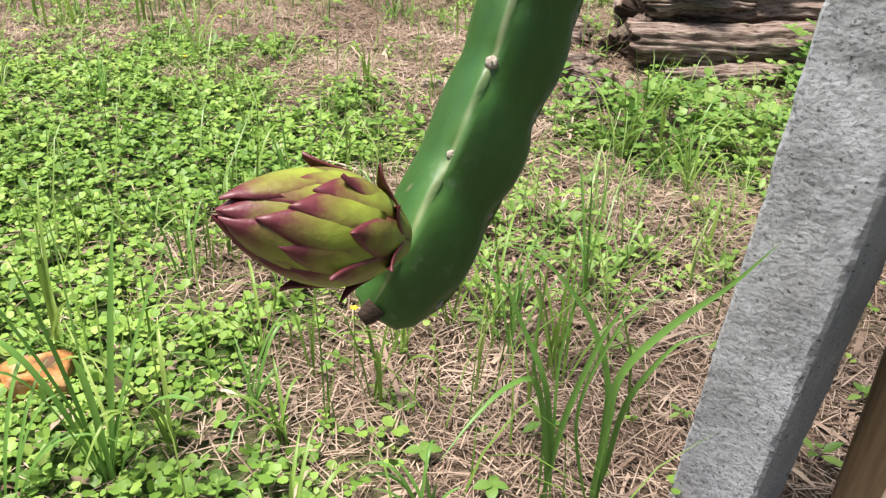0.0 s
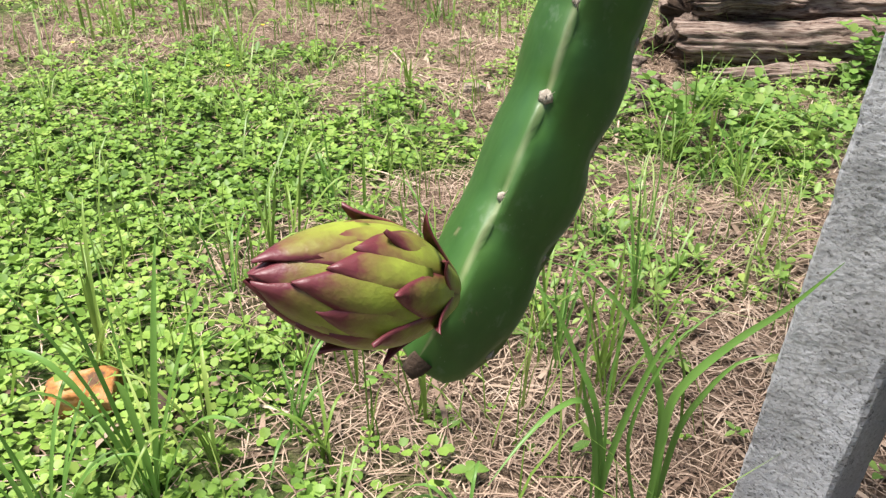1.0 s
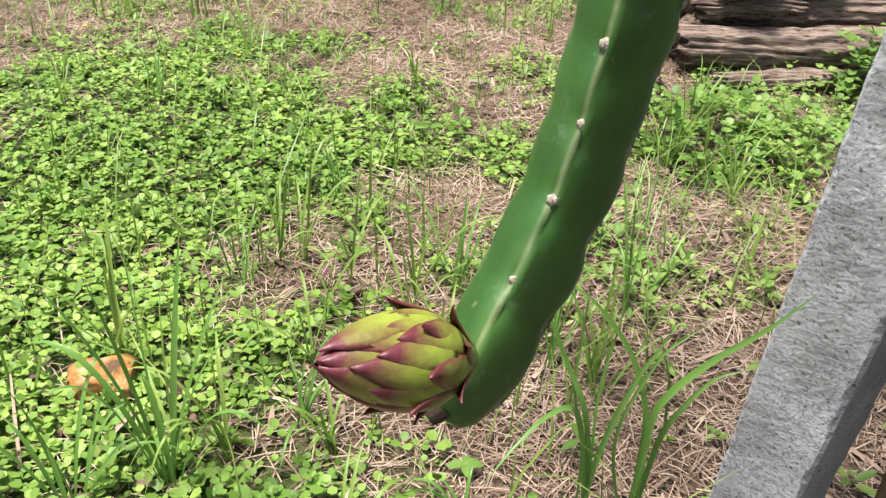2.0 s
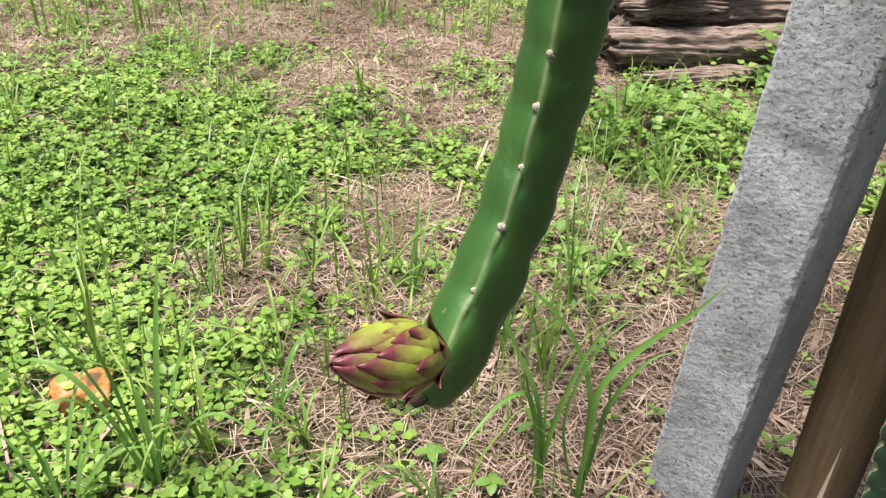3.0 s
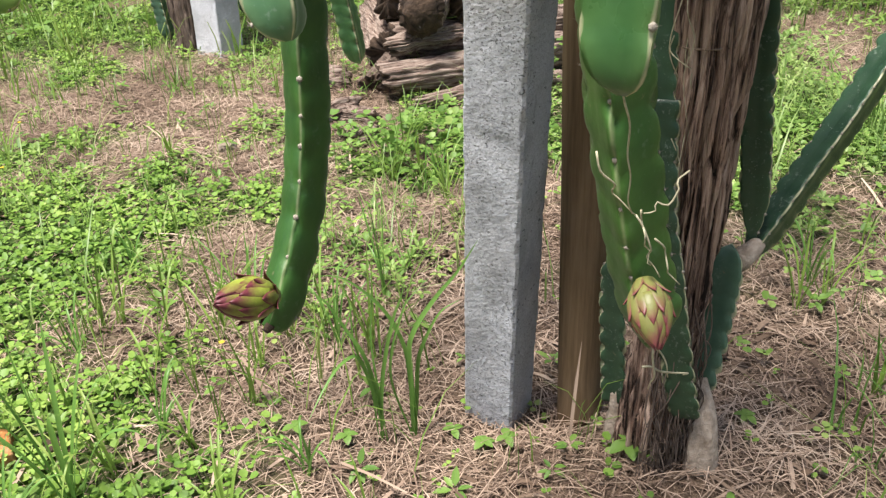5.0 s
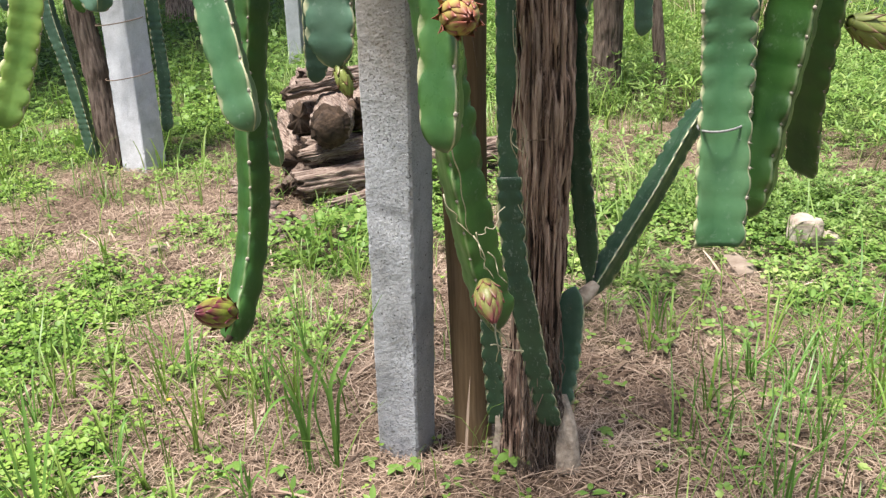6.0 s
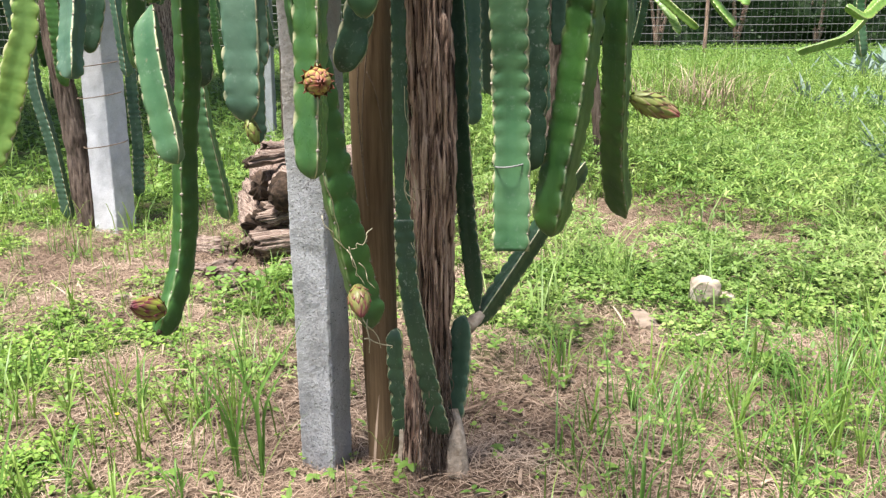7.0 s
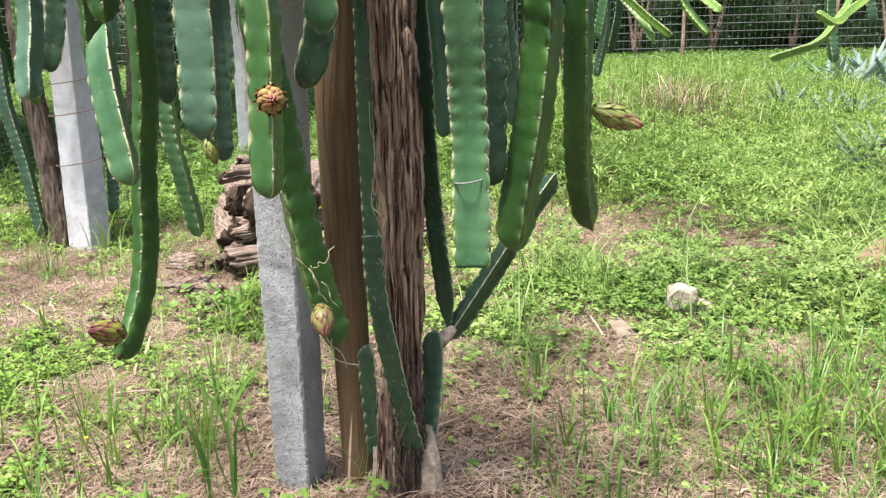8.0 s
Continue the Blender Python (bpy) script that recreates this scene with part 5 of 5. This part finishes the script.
stone("rock", (2.476, 1.467, 0.04), (0.075, 0.05, 0.095), WHITE_ROCK, "pale cream broken stone lying in the weeds", 2.1)
stone("rock", (2.545, 1.412, 0.015), (0.05, 0.04, 0.04), WHITE_ROCK, "small pale stone beside a larger one", 4.4)
stone("rock", (2.085, 1.413, -0.005), (0.10, 0.05, 0.03), TAN_ROCK, "flat tan stone half sunk in the ground", 1.2)
stone("rock", (-0.591, 1.182, 0.015), (0.060, 0.045, 0.045), ORANGE_ROCK, "ochre and brown stone among clover", 3.3)
stone("rock", (-0.453, 1.163, 0.01), (0.026, 0.022, 0.024), ENDGRAIN, "small black charred lump among clover", 5.0)
stone("rock", (0.076, 2.737, 0.012), (0.038, 0.03, 0.022), TAN_ROCK, "small pale stone in the dry grass", 6.1)
stone("rock", (0.585, 2.642, 0.01), (0.06, 0.05, 0.045), DEADWOOD, "weathered brown lump of wood", 7.4)


# ---- log pile ----
HOLLOW = (0.958, 2.980, 0.379)
def dead_log(points, radius, label, seed, mat=DEADWOOD, squash=1.0, relief=0.045, ragged=1.0):
    t = thing("dead_log", points[0], label, "log", "logs in the pile")
    me = solid_of(points, radius, 72, 0.016, relief, seed, 1.1, 8, squash)
    axis = (Vector(points[-1]) - Vector(points[0])).normalized()
    for v in me.vertices:      # splintered, uneven ends
        for end, sign in ((points[0], -1), (points[-1], 1)):
            d = (v.co - Vector(end)).dot(axis) * sign
            if d > -0.05:
                v.co += axis * sign * (noise.noise(v.co * 34 + Vector((seed, 0, 0))) * 0.045 + noise.noise(v.co * 12) * 0.03) * ragged * (1 + min(0, d) / 0.05)
        v.co += noise.noise_vector(v.co * 14 + Vector((0, seed, 0))) * 0.010
    me.materials.append(mat)
    me.materials.append(ENDGRAIN)
    ends = len(me.polygons) - 144
    for p in me.polygons:
        if p.index >= ends:
            p.material_index = 1
    ob = new("wood", me)
    ob.parent = t
    ob.matrix_parent_inverse = Matrix.Translation(-t.location)
    return t


dead_log([(0.779, 2.997, 0.117), (1.089, 3.000, 0.111), (1.537, 3.055, 0.120), (1.977, 3.098, 0.109)], [0.062, 0.072, 0.07, 0.06], "weathered grey-brown log with split bark on the ground", 31)
dead_log([(0.882, 2.853, 0.030), (1.131, 2.852, 0.045), (1.476, 2.862, 0.040), (1.770, 2.899, 0.030)], [0.03, 0.042, 0.045, 0.03], "thin bare branch lying before the logs", 32)
hollow = dead_log([HOLLOW, (1.133, 3.410, 0.366), (1.250, 3.851, 0.348), (1.349, 4.301, 0.330)], [0.105, 0.115, 0.12, 0.12], "thick weathered log with its hollow end plugged dark", 33, DEADWOOD_Y, relief=0.03, ragged=0.25)
# Solid plug; the shade inside the hollow end is put into its colour.
rot = solid_of([(HOLLOW[0] - 0.003, HOLLOW[1] - 0.028, HOLLOW[2]), (HOLLOW[0], HOLLOW[1] - 0.012, HOLLOW[2]), (HOLLOW[0] + 0.006, HOLLOW[1] + 0.02, HOLLOW[2])], [0.066, 0.078, 0.082], 40, 0.008, 0.02, 77, 0.4, 6)
mesh_part("rotten_core", rot, ENDGRAIN, hollow, "near-black plug standing in for the shaded hollow")
dead_log([(0.880, 3.189, 0.234), (1.079, 3.179, 0.208), (1.497, 3.170, 0.221), (1.791, 3.184, 0.220)], [0.06, 0.065, 0.06, 0.05], "dark split log in the pile", 34)
dead_log([(1.202, 3.090, 0.384), (1.310, 3.279, 0.405), (1.616, 3.471, 0.424)], [0.11, 0.12, 0.1], "reddish weathered log lying on the pile", 35)
dead_log([(0.901, 3.344, 0.122), (0.974, 3.654, 0.164), (1.071, 4.102, 0.155)], [0.10, 0.12, 0.11], "rough dark log with bark at the edge of the pile", 36, DEADWOOD_Y, relief=0.06)
dead_log([(1.028, 3.706, 0.513), (1.181, 3.746, 0.502), (1.433, 3.774, 0.490)], [0.025, 0.03, 0.025], "thin pale stick on top of the pile", 37, relief=0.008)
dead_log([(0.981, 3.540, 0.492), (1.123, 3.570, 0.480), (1.373, 3.565, 0.468)], [0.03, 0.034, 0.03], "thin pale stick on top of the pile", 38, relief=0.008)
dead_log([(0.970, 3.371, 0.336), (1.039, 3.590, 0.368), (1.135, 3.980, 0.391)], [0.10, 0.11, 0.1], "pale bark-stripped log in the pile", 39, DEADWOOD_Y, relief=0.06)
dead_log([(0.422, 3.009, 0.020), (0.541, 2.908, 0.030), (0.679, 2.784, 0.020)], [0.032, 0.036, 0.03], "grey driftwood branch on dry grass", 40)
dead_log([(0.554, 3.380, 0.031), (0.614, 3.306, 0.041), (0.694, 3.275, 0.020)], [0.05, 0.06, 0.04], "weathered stump of wood on dry grass", 41)
dead_log([(0.507, 2.885, 0.020), (0.571, 2.908, 0.035), (0.634, 2.932, 0.020)], [0.045, 0.055, 0.040], "weathered lump of wood on dry grass", 46, relief=0.06)
dead_log([(0.531, 2.606, 0.012), (0.584, 2.619, 0.022), (0.636, 2.633, 0.012)], [0.030, 0.038, 0.030], "short weathered piece of wood in dry grass", 47, relief=0.05)
dead_log([(0.835, 3.059, 0.223), (0.997, 3.087, 0.243), (1.218, 3.132, 0.237)], [0.035, 0.05, 0.04], "broken dark chunk of wood wedged in the pile", 42, relief=0.05)
dead_log([(0.830, 3.240, 0.510), (1.013, 3.266, 0.524), (1.315, 3.302, 0.527)], [0.026, 0.032, 0.03], "pale split branch across the pile", 43)
dead_log([(0.750, 3.112, 0.051), (0.897, 3.265, 0.071), (1.108, 3.525, 0.071)], [0.06, 0.075, 0.07], "dark wood at the foot of the pile", 44, OLDWOOD)
dead_log([(0.909, 3.321, 0.367), (1.112, 3.412, 0.336), (1.518, 3.593, 0.304)], [0.08, 0.10, 0.09], "dark rotten log inside the pile", 45, OLDWOOD)


# ---- other supports and their plants ----
def hanging(centre, top, k, n, lr, reach, mats_, low):
    a = 2 * math.pi * k / n + lr.uniform(-0.2, 0.2)
    d = Vector((math.cos(a), math.sin(a), 0))
    c = Vector(centre)
    r = reach * lr.uniform(0.6, 1.1)
    side = Vector((-d.y, d.x, 0)) * lr.uniform(-0.08, 0.08)
    z = lr.uniform(*low)
    pts = [c + d * 0.02 + Vector((0, 0, top)), c + d * r * 0.55 + Vector((0, 0, top + 0.12)), c + d * r + Vector((0, 0, top - 0.12)) + side, c + d * r * 1.08 + side + Vector((0, 0, (top + z) / 2)), c + d * r * 1.0 + side * 1.6 + Vector((0, 0, z))]
    return dict(points=[tuple(p) for p in pts], width=lr.uniform(0.055, 0.08), mat=lr.choice(mats_), angle=lr.uniform(0, 360), twist=lr.uniform(-30, 30))


def far_plant(centre, n, reach, low, seed, top=1.7):
    lr = random.Random(seed)
    for k in range(n):
        cactus_stem("green cactus stem hanging from a farther support", [hanging(centre, top, k, n, lr, reach, [CACTUS, CACTUS_DARK, CACTUS_GREY, CACTUS_PALE], low)], "stems of farther plants", 0.004)


left = concrete_post((0.179, 4.115, -0.105), (0.254, 4.384, 1.828), (0.172, 0.172), -48, CONCRETE_PALE, "pale concrete post bound with wire, leaning slightly")
for z, y in ((0.53, 4.20), (0.82, 4.24), (1.00, 4.27)):
    ring_wire(left, (0.19, y, z), 0.126, 0.126, 20, 0.015, RUST_WIRE, radius=0.003)
lt = thing("wooden_stake", (0.031, 4.227, 0.000), "weathered brown stake beside the pale post", "log")
mesh_part("shaft", bark_of([(0.044, 4.226, -0.105), (0.026, 4.301, 0.529), (-0.010, 4.379, 1.170), (-0.023, 4.454, 1.839)], [0.072, 0.066, 0.064, 0.062], 70, 0.02, 0.010, 51), OLDWOOD, lt)
far_plant((0.098, 4.397, 0.000), 11, 0.55, (0.75, 1.35), 71)
cactus_stem("dark cactus stem climbing the pale post", [dict(points=[(0.406, 4.328, 1.266), (0.377, 4.259, 0.842), (0.372, 4.212, 0.525), (0.341, 4.167, 0.188)], width=0.07, mat=CACTUS_DARK, angle=30)], "climbing cactus stems")
cactus_stem("grey old cactus stem beside the weathered stake", [dict(points=[(-0.147, 4.491, 1.175), (-0.146, 4.430, 0.852), (-0.101, 4.364, 0.531), (-0.061, 4.334, 0.053)], width=0.08, mat=CACTUS_GREY, angle=80)], "climbing cactus stems")

bt = thing("wooden_stake", (3.428, 4.207, 0.000), "old brown trunk holding a farther cactus", "log")
mesh_part("shaft", bark_of([(3.423, 4.207, -0.099), (3.456, 4.240, 0.597), (3.494, 4.261, 1.197), (3.516, 4.261, 1.701)], [0.11, 0.10, 0.10, 0.09], 80, 0.02, 0.015, 52), OLDWOOD, bt)
bs = thing("wooden_stake", (3.626, 3.793, 0.000), "thin dark leaning stake", "stake")
mesh_part("shaft", tube_mesh("shaft", [(3.622, 3.793, -0.078), (3.585, 3.867, 0.591), (3.519, 3.980, 1.390), (3.499, 4.039, 1.694)], [0.045, 0.04, 0.036], 14, 0.04, 0.03, 3), OLDWOOD, bs)
far_plant((3.428, 4.207, 0.000), 15, 0.7, (0.62, 1.2), 72)
for k, (q0, q1, q2) in enumerate((((3.799, 3.680, 1.468), (3.861, 3.466, 1.255), (3.876, 3.344, 1.116)),
        ((3.734, 3.566, 1.465), (3.828, 3.340, 1.274), (3.896, 3.189, 1.155)),
        ((3.932, 3.281, 1.491), (3.960, 3.107, 1.306), (4.001, 2.966, 1.166)),
        ((3.925, 3.143, 1.522), (3.966, 2.983, 1.393), (4.009, 2.865, 1.303)))):
    root = Vector((3.513, 4.205, 1.719))
    over = (root + Vector(q0)) / 2 + Vector((0, 0, 0.12))
    cactus_stem("bright young cactus stem arching outwards", [dict(points=[tuple(root), tuple(over), q0, q1, q2], width=0.055, mat=CACTUS_LIME, angle=40 * k)], "stems of farther plants")

b2 = concrete_post((1.888, 6.959, -0.108), (1.954, 7.022, 1.843), (0.13, 0.13), -30, CONCRETE_PALE, "pale concrete post of a farther cactus row")
b3 = thing("wooden_stake", (2.074, 6.862, 0.000), "dark brown stake in the farther row", "log")
mesh_part("shaft", solid_of([(2.071, 6.862, -0.107), (2.096, 6.862, 0.644), (2.125, 6.864, 1.832)], [0.08, 0.075, 0.07], 48, 0.03, 0.02, 53, 0.4, 7), OLDWOOD, b3)
far_plant((1.974, 6.944, 0.000), 13, 0.65, (0.55, 1.2), 73)

rp = concrete_post((5.494, 2.431, -0.091), (5.609, 2.431, 1.574), (0.13, 0.13), -20, CONCRETE_PALE, "pale concrete post beside a dirt heap")
far_plant((5.500, 2.431, 0.000), 9, 0.7, (0.9, 1.4), 74)
for k, pts in enumerate((((5.143, 2.668, 1.539), (4.864, 2.614, 1.306), (4.598, 2.568, 1.117), (4.347, 2.566, 1.054), (4.127, 2.552, 1.021)),
        ((5.287, 2.565, 1.535), (5.010, 2.548, 1.392), (4.773, 2.519, 1.288), (4.588, 2.470, 1.222), (4.410, 2.470, 1.288)))):
    cactus_stem("bright young cactus stem arching outwards", [dict(points=[(5.609, 2.431, 1.574), *pts], width=0.052, mat=CACTUS_LIME, angle=60 * k)], "stems of farther plants")
stone("dirt_heap", (3.844, 1.232, 0.0), (0.30, 0.25, 0.16), EARTH, "heap of bare brown earth", 8.2)


# ---- shade tree at the edge of the plot ----
def shade_tree(at, height, spread, seed):
    lr = random.Random(seed)
    nr = np.random.default_rng(seed)
    t = thing("tree", at, "broad leafy tree with a brown trunk shading the plot", "tree", "shade trees")
    p = Vector(at)
    fork = p + Vector((0.15, 0.1, height * 0.42))
    mesh_part("trunk", solid_of([tuple(p - Vector((0, 0, 0.2))), tuple(p.lerp(fork, 0.5) + Vector((0.05, 0, 0))), tuple(fork)], [0.26, 0.2, 0.17], 40, 0.08, 0.06, seed, 0.3, 6), BARK, t)
    tips = []
    for k in range(9):
        a = k * 0.7 + lr.uniform(-0.2, 0.2)
        q = fork + Vector((math.cos(a) * spread * lr.uniform(0.4, 0.9), math.sin(a) * spread * lr.uniform(0.4, 0.9), height * lr.uniform(0.25, 0.58)))
        mesh_part("limb", tube_mesh("limb", [tuple(fork), tuple(fork.lerp(q, 0.5) + Vector((0, 0, 0.3))), tuple(q)], [0.10, 0.06, 0.02], 9, 0.2, 0.05, k), BARK, t)
        tips += [fork.lerp(q, 0.55), fork.lerp(q, 0.8), q]
    n = 900
    c = np.repeat(np.array([tuple(q) for q in tips]), n, 0) + nr.normal(size=(len(tips) * n, 3)) * np.array([0.62, 0.62, 0.4])
    m = len(c)
    crown = placed(LEAF, LEAF_Q, c, nr.uniform(0, 6.28, m), nr.uniform(-0.9, 0.9, m), nr.uniform(0.07, 0.14, m), HEDGE, "crown", "", "")
    crown.parent = t
    crown.matrix_parent_inverse = Matrix.Translation(-t.location)


shade_tree((-2.3, 9.2, 0), 6.0, 2.8, 81)
shade_tree((1.6, 11.8, 0), 6.5, 3.0, 82)


# ---- silvery plants, fence and hedge ----
def agave(at, size, seed):
    lr = random.Random(seed)
    t = thing("agave", at, "silvery grey-green plant with stiff pointed leaves", "plant", "silvery plants")
    for k in range(30):
        a, el = lr.uniform(0, 6.28), lr.uniform(0.05, 0.95)
        L = size * lr.uniform(0.7, 1.1)
        tip = (at[0] + L * math.cos(a) * math.cos(el), at[1] + L * math.sin(a) * math.cos(el), at[2] + L * math.sin(el))
        mesh_part("leaf", blade_mesh(blade_points(at, tip, 0.05 * size), size * 0.10, seed * 40 + k), SILVER, t)


for k, (x, y, size) in enumerate(((7.33, 5.14, 0.55), (7.66, 4.92, 0.50), (8.04, 4.81, 0.50), (5.96, 3.14, 0.50), (6.26, 3.16, 0.50), (11.62, 8.10, 0.75), (11.03, 7.44, 0.70), (12.28, 8.05, 0.90), (11.76, 7.04, 0.80), (10.46, 8.04, 0.60), (13.00, 8.32, 0.90))):
    agave((x, y, float(ground_z(x, y))), size, k + 1)

F0, FD = Vector((-2.0, 25.0, 0)), Vector((0.891, -0.454, 0))
fence = thing("wire_fence", F0, "wire mesh field fence with grey posts", "fence")
for k in range(10):
    p = F0 + FD * (k * 4.0)
    mesh_part("fence_post", tube_mesh("fence_post", [tuple(p + Vector((0, 0, -0.2))), tuple(p + Vector((0.01, 0, 0.8))), tuple(p + Vector((0, 0.01, 1.9)))], 0.05, 10, 0.3), BARK, fence)
for k in range(9):
    z = 0.12 + 0.2 * k
    p, q = F0 + Vector((0, 0, z)), F0 + FD * 36.4 + Vector((0, 0, z))
    mesh_part("fence_wire", tube_mesh("fence_wire", [tuple(p), tuple(p.lerp(q, 0.5)), tuple(q)], 0.007, 5, 2.0), WIRE, fence)
bm = bmesh.new()
for k in range(240):
    p = F0 + FD * (0.15 * k)
    bmesh.ops.create_cone(bm, cap_ends=True, segments=4, radius1=0.003, radius2=0.003, depth=1.65, matrix=Matrix.Translation(p + Vector((0, 0, 0.95))))
tagged(part("wire_mesh", bm, WIRE, fence), kind="stuff")

r5 = np.random.default_rng(66)
N = 120000
along, deep, up = r5.uniform(-14, 46, N), r5.uniform(0, 2.6, N), r5.uniform(0, 1, N) ** 0.8 * 4.2
back = Vector((0.454, 0.891, 0))
bumpy = value_noise(along, up, 0.9, 15)
hx = F0.x + FD.x * along + back.x * (1.2 + deep + 1.4 * bumpy)
hy = F0.y + FD.y * along + back.y * (1.2 + deep + 1.4 * bumpy)
keep = up < 2.4 + 2.2 * value_noise(along, 0 * along, 0.5, 16)
at = np.stack([hx, hy, up + 0.05], -1)[keep]
placed(LEAF, LEAF_Q, at, r5.uniform(0, 6.28, len(at)), r5.uniform(-1.2, 1.2, len(at)), r5.uniform(0.05, 0.11, len(at)), HEDGE, "hedge", "dense dark green hedge behind the fence", "hedge")
# Plain backing sheet in dark leaf colour, for the shade between hedge leaves.
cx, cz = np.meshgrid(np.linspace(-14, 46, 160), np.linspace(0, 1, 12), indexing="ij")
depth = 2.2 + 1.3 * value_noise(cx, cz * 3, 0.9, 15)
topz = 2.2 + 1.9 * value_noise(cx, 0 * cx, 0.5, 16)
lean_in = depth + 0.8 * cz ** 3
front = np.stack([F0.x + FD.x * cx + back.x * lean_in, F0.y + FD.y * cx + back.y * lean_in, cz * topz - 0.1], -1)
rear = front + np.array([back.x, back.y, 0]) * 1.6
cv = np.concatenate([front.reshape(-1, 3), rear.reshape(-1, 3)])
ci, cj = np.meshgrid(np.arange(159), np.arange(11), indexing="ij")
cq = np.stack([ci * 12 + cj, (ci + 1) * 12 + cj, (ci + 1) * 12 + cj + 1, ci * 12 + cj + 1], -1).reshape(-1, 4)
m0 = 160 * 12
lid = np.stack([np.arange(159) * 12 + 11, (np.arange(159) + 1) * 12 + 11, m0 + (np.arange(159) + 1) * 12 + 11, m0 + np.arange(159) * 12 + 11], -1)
hcore = array_mesh("hedge_backing", cv, np.concatenate([cq, cq[:, ::-1] + m0, lid]))
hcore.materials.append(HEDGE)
tagged(new("hedge_backing", hcore), "dark backing sheet standing in for the hedge's shaded inside", "hedge", kind="stuff")
for k in range(24):
    p = F0 + FD * (-12 + 2.4 * k) + back * (2.4 + 0.8 * math.sin(k * 2.7))
    t = thing("hedge_shrub", p, "dark stems of a hedge shrub", "shrub", "hedge shrubs")
    for j in range(4):
        a = k + j * 1.7
        q = p + Vector((math.cos(a) * 0.5, math.sin(a) * 0.5, 2.4))
        mesh_part("stem", tube_mesh("stem", [tuple(p), tuple(p.lerp(q, 0.5) + Vector((0.1, 0.05, 0))), tuple(q)], [0.06, 0.045, 0.02], 7, 0.3), BARK, t)


# ---- sprouts and flowers ----
def sprout(at, leaves, size, mat, label, seed):
    lr = random.Random(seed)
    z = float(ground_z(at[0], at[1]))
    t = thing("sprout", (at[0], at[1], z), label, "seedling", "seedlings")
    mesh_part("stalk", tube_mesh("stalk", [(at[0], at[1], z - 0.01), (at[0] + 0.004, at[1], z + size * 0.5), (at[0], at[1], z + size)], 0.0018, 6, 0.01), mat, t)
    for k in range(leaves):
        a = 6.28 * k / leaves + lr.uniform(-0.3, 0.3)
        n = 7
        verts, faces = [], []
        L, up = size * lr.uniform(0.75, 1.05), lr.uniform(0.05, 0.4)
        for i in range(n):
            u = i / (n - 1)
            w = L * 0.33 * math.sin(math.pi * min(1, u * 0.93 + 0.05)) ** 0.8
            x, zz = L * u, L * (up * u - 0.35 * u * u)
            for s_, lift in ((-1, 0.25), (0, 0), (1, 0.25)):
                verts.append((at[0] + x * math.cos(a) - s_ * w * math.sin(a), at[1] + x * math.sin(a) + s_ * w * math.cos(a), z + size + zz + lift * w))
        for i in range(n - 1):
            b = 3 * i
            faces += [(b, b + 1, b + 4, b + 3), (b + 1, b + 2, b + 5, b + 4)]
        me = bpy.data.meshes.new("leaf")
        me.from_pydata(verts, [], faces)
        smooth(me)
        mesh_part("leaf", me, mat, t)


sprout((0.648, 0.667), 4, 0.044, BROAD, "green four-leaved seedling at the foot of the log", 1)
sprout((0.470, 0.860), 4, 0.030, BROAD, "small green seedling by the concrete post", 2)
sprout((0.419, 0.864), 5, 0.028, BROAD, "small green seedling by the concrete post", 3)
sprout((0.143, 0.946), 4, 0.030, BROAD, "small green seedling in the straw", 4)
sprout((0.372, 0.930), 4, 0.026, BROAD, "small green seedling in the straw", 5)
sprout((0.044, 1.016), 4, 0.030, BROAD, "small green seedling in the straw", 6)
sprout((0.940, 0.689), 5, 0.028, BROAD, "small green seedling in the straw", 7)
straw = thing("dry_stalk", (0.63, 0.70, 0), "single pale dry stalk before the brown pole", "grass")
mesh_part("blade", blade_mesh([(0.575, 0.775, -0.01), (0.588, 0.79, 0.07), (0.602, 0.805, 0.15), (0.620, 0.825, 0.235)], 0.007, 8), STRAW, straw)
for k, (x, y, h) in enumerate(((-0.072, 1.204, 0.16), (-1.274, 2.863, 0.10), (-0.700, 2.653, 0.10), (-0.689, 3.127, 0.10))):
    t = thing("yellow_flower", (x, y, 0), "tiny yellow wildflower on a thin stalk", "flower", "wildflowers")
    mesh_part("stalk", tube_mesh("stalk", [(x, y, -0.01), (x, y + 0.004, h * 0.5), (x, y, h)], 0.001, 5, 0.02), GRASS, t)
    for j in range(5):
        a = j * 1.2566
        mesh_part("petal", blade_mesh([(x, y, h), (x + 0.004 * math.cos(a), y + 0.004 * math.sin(a), h + 0.001), (x + 0.008 * math.cos(a), y + 0.008 * math.sin(a), h + 0.003)], 0.007, j), PETAL, t)
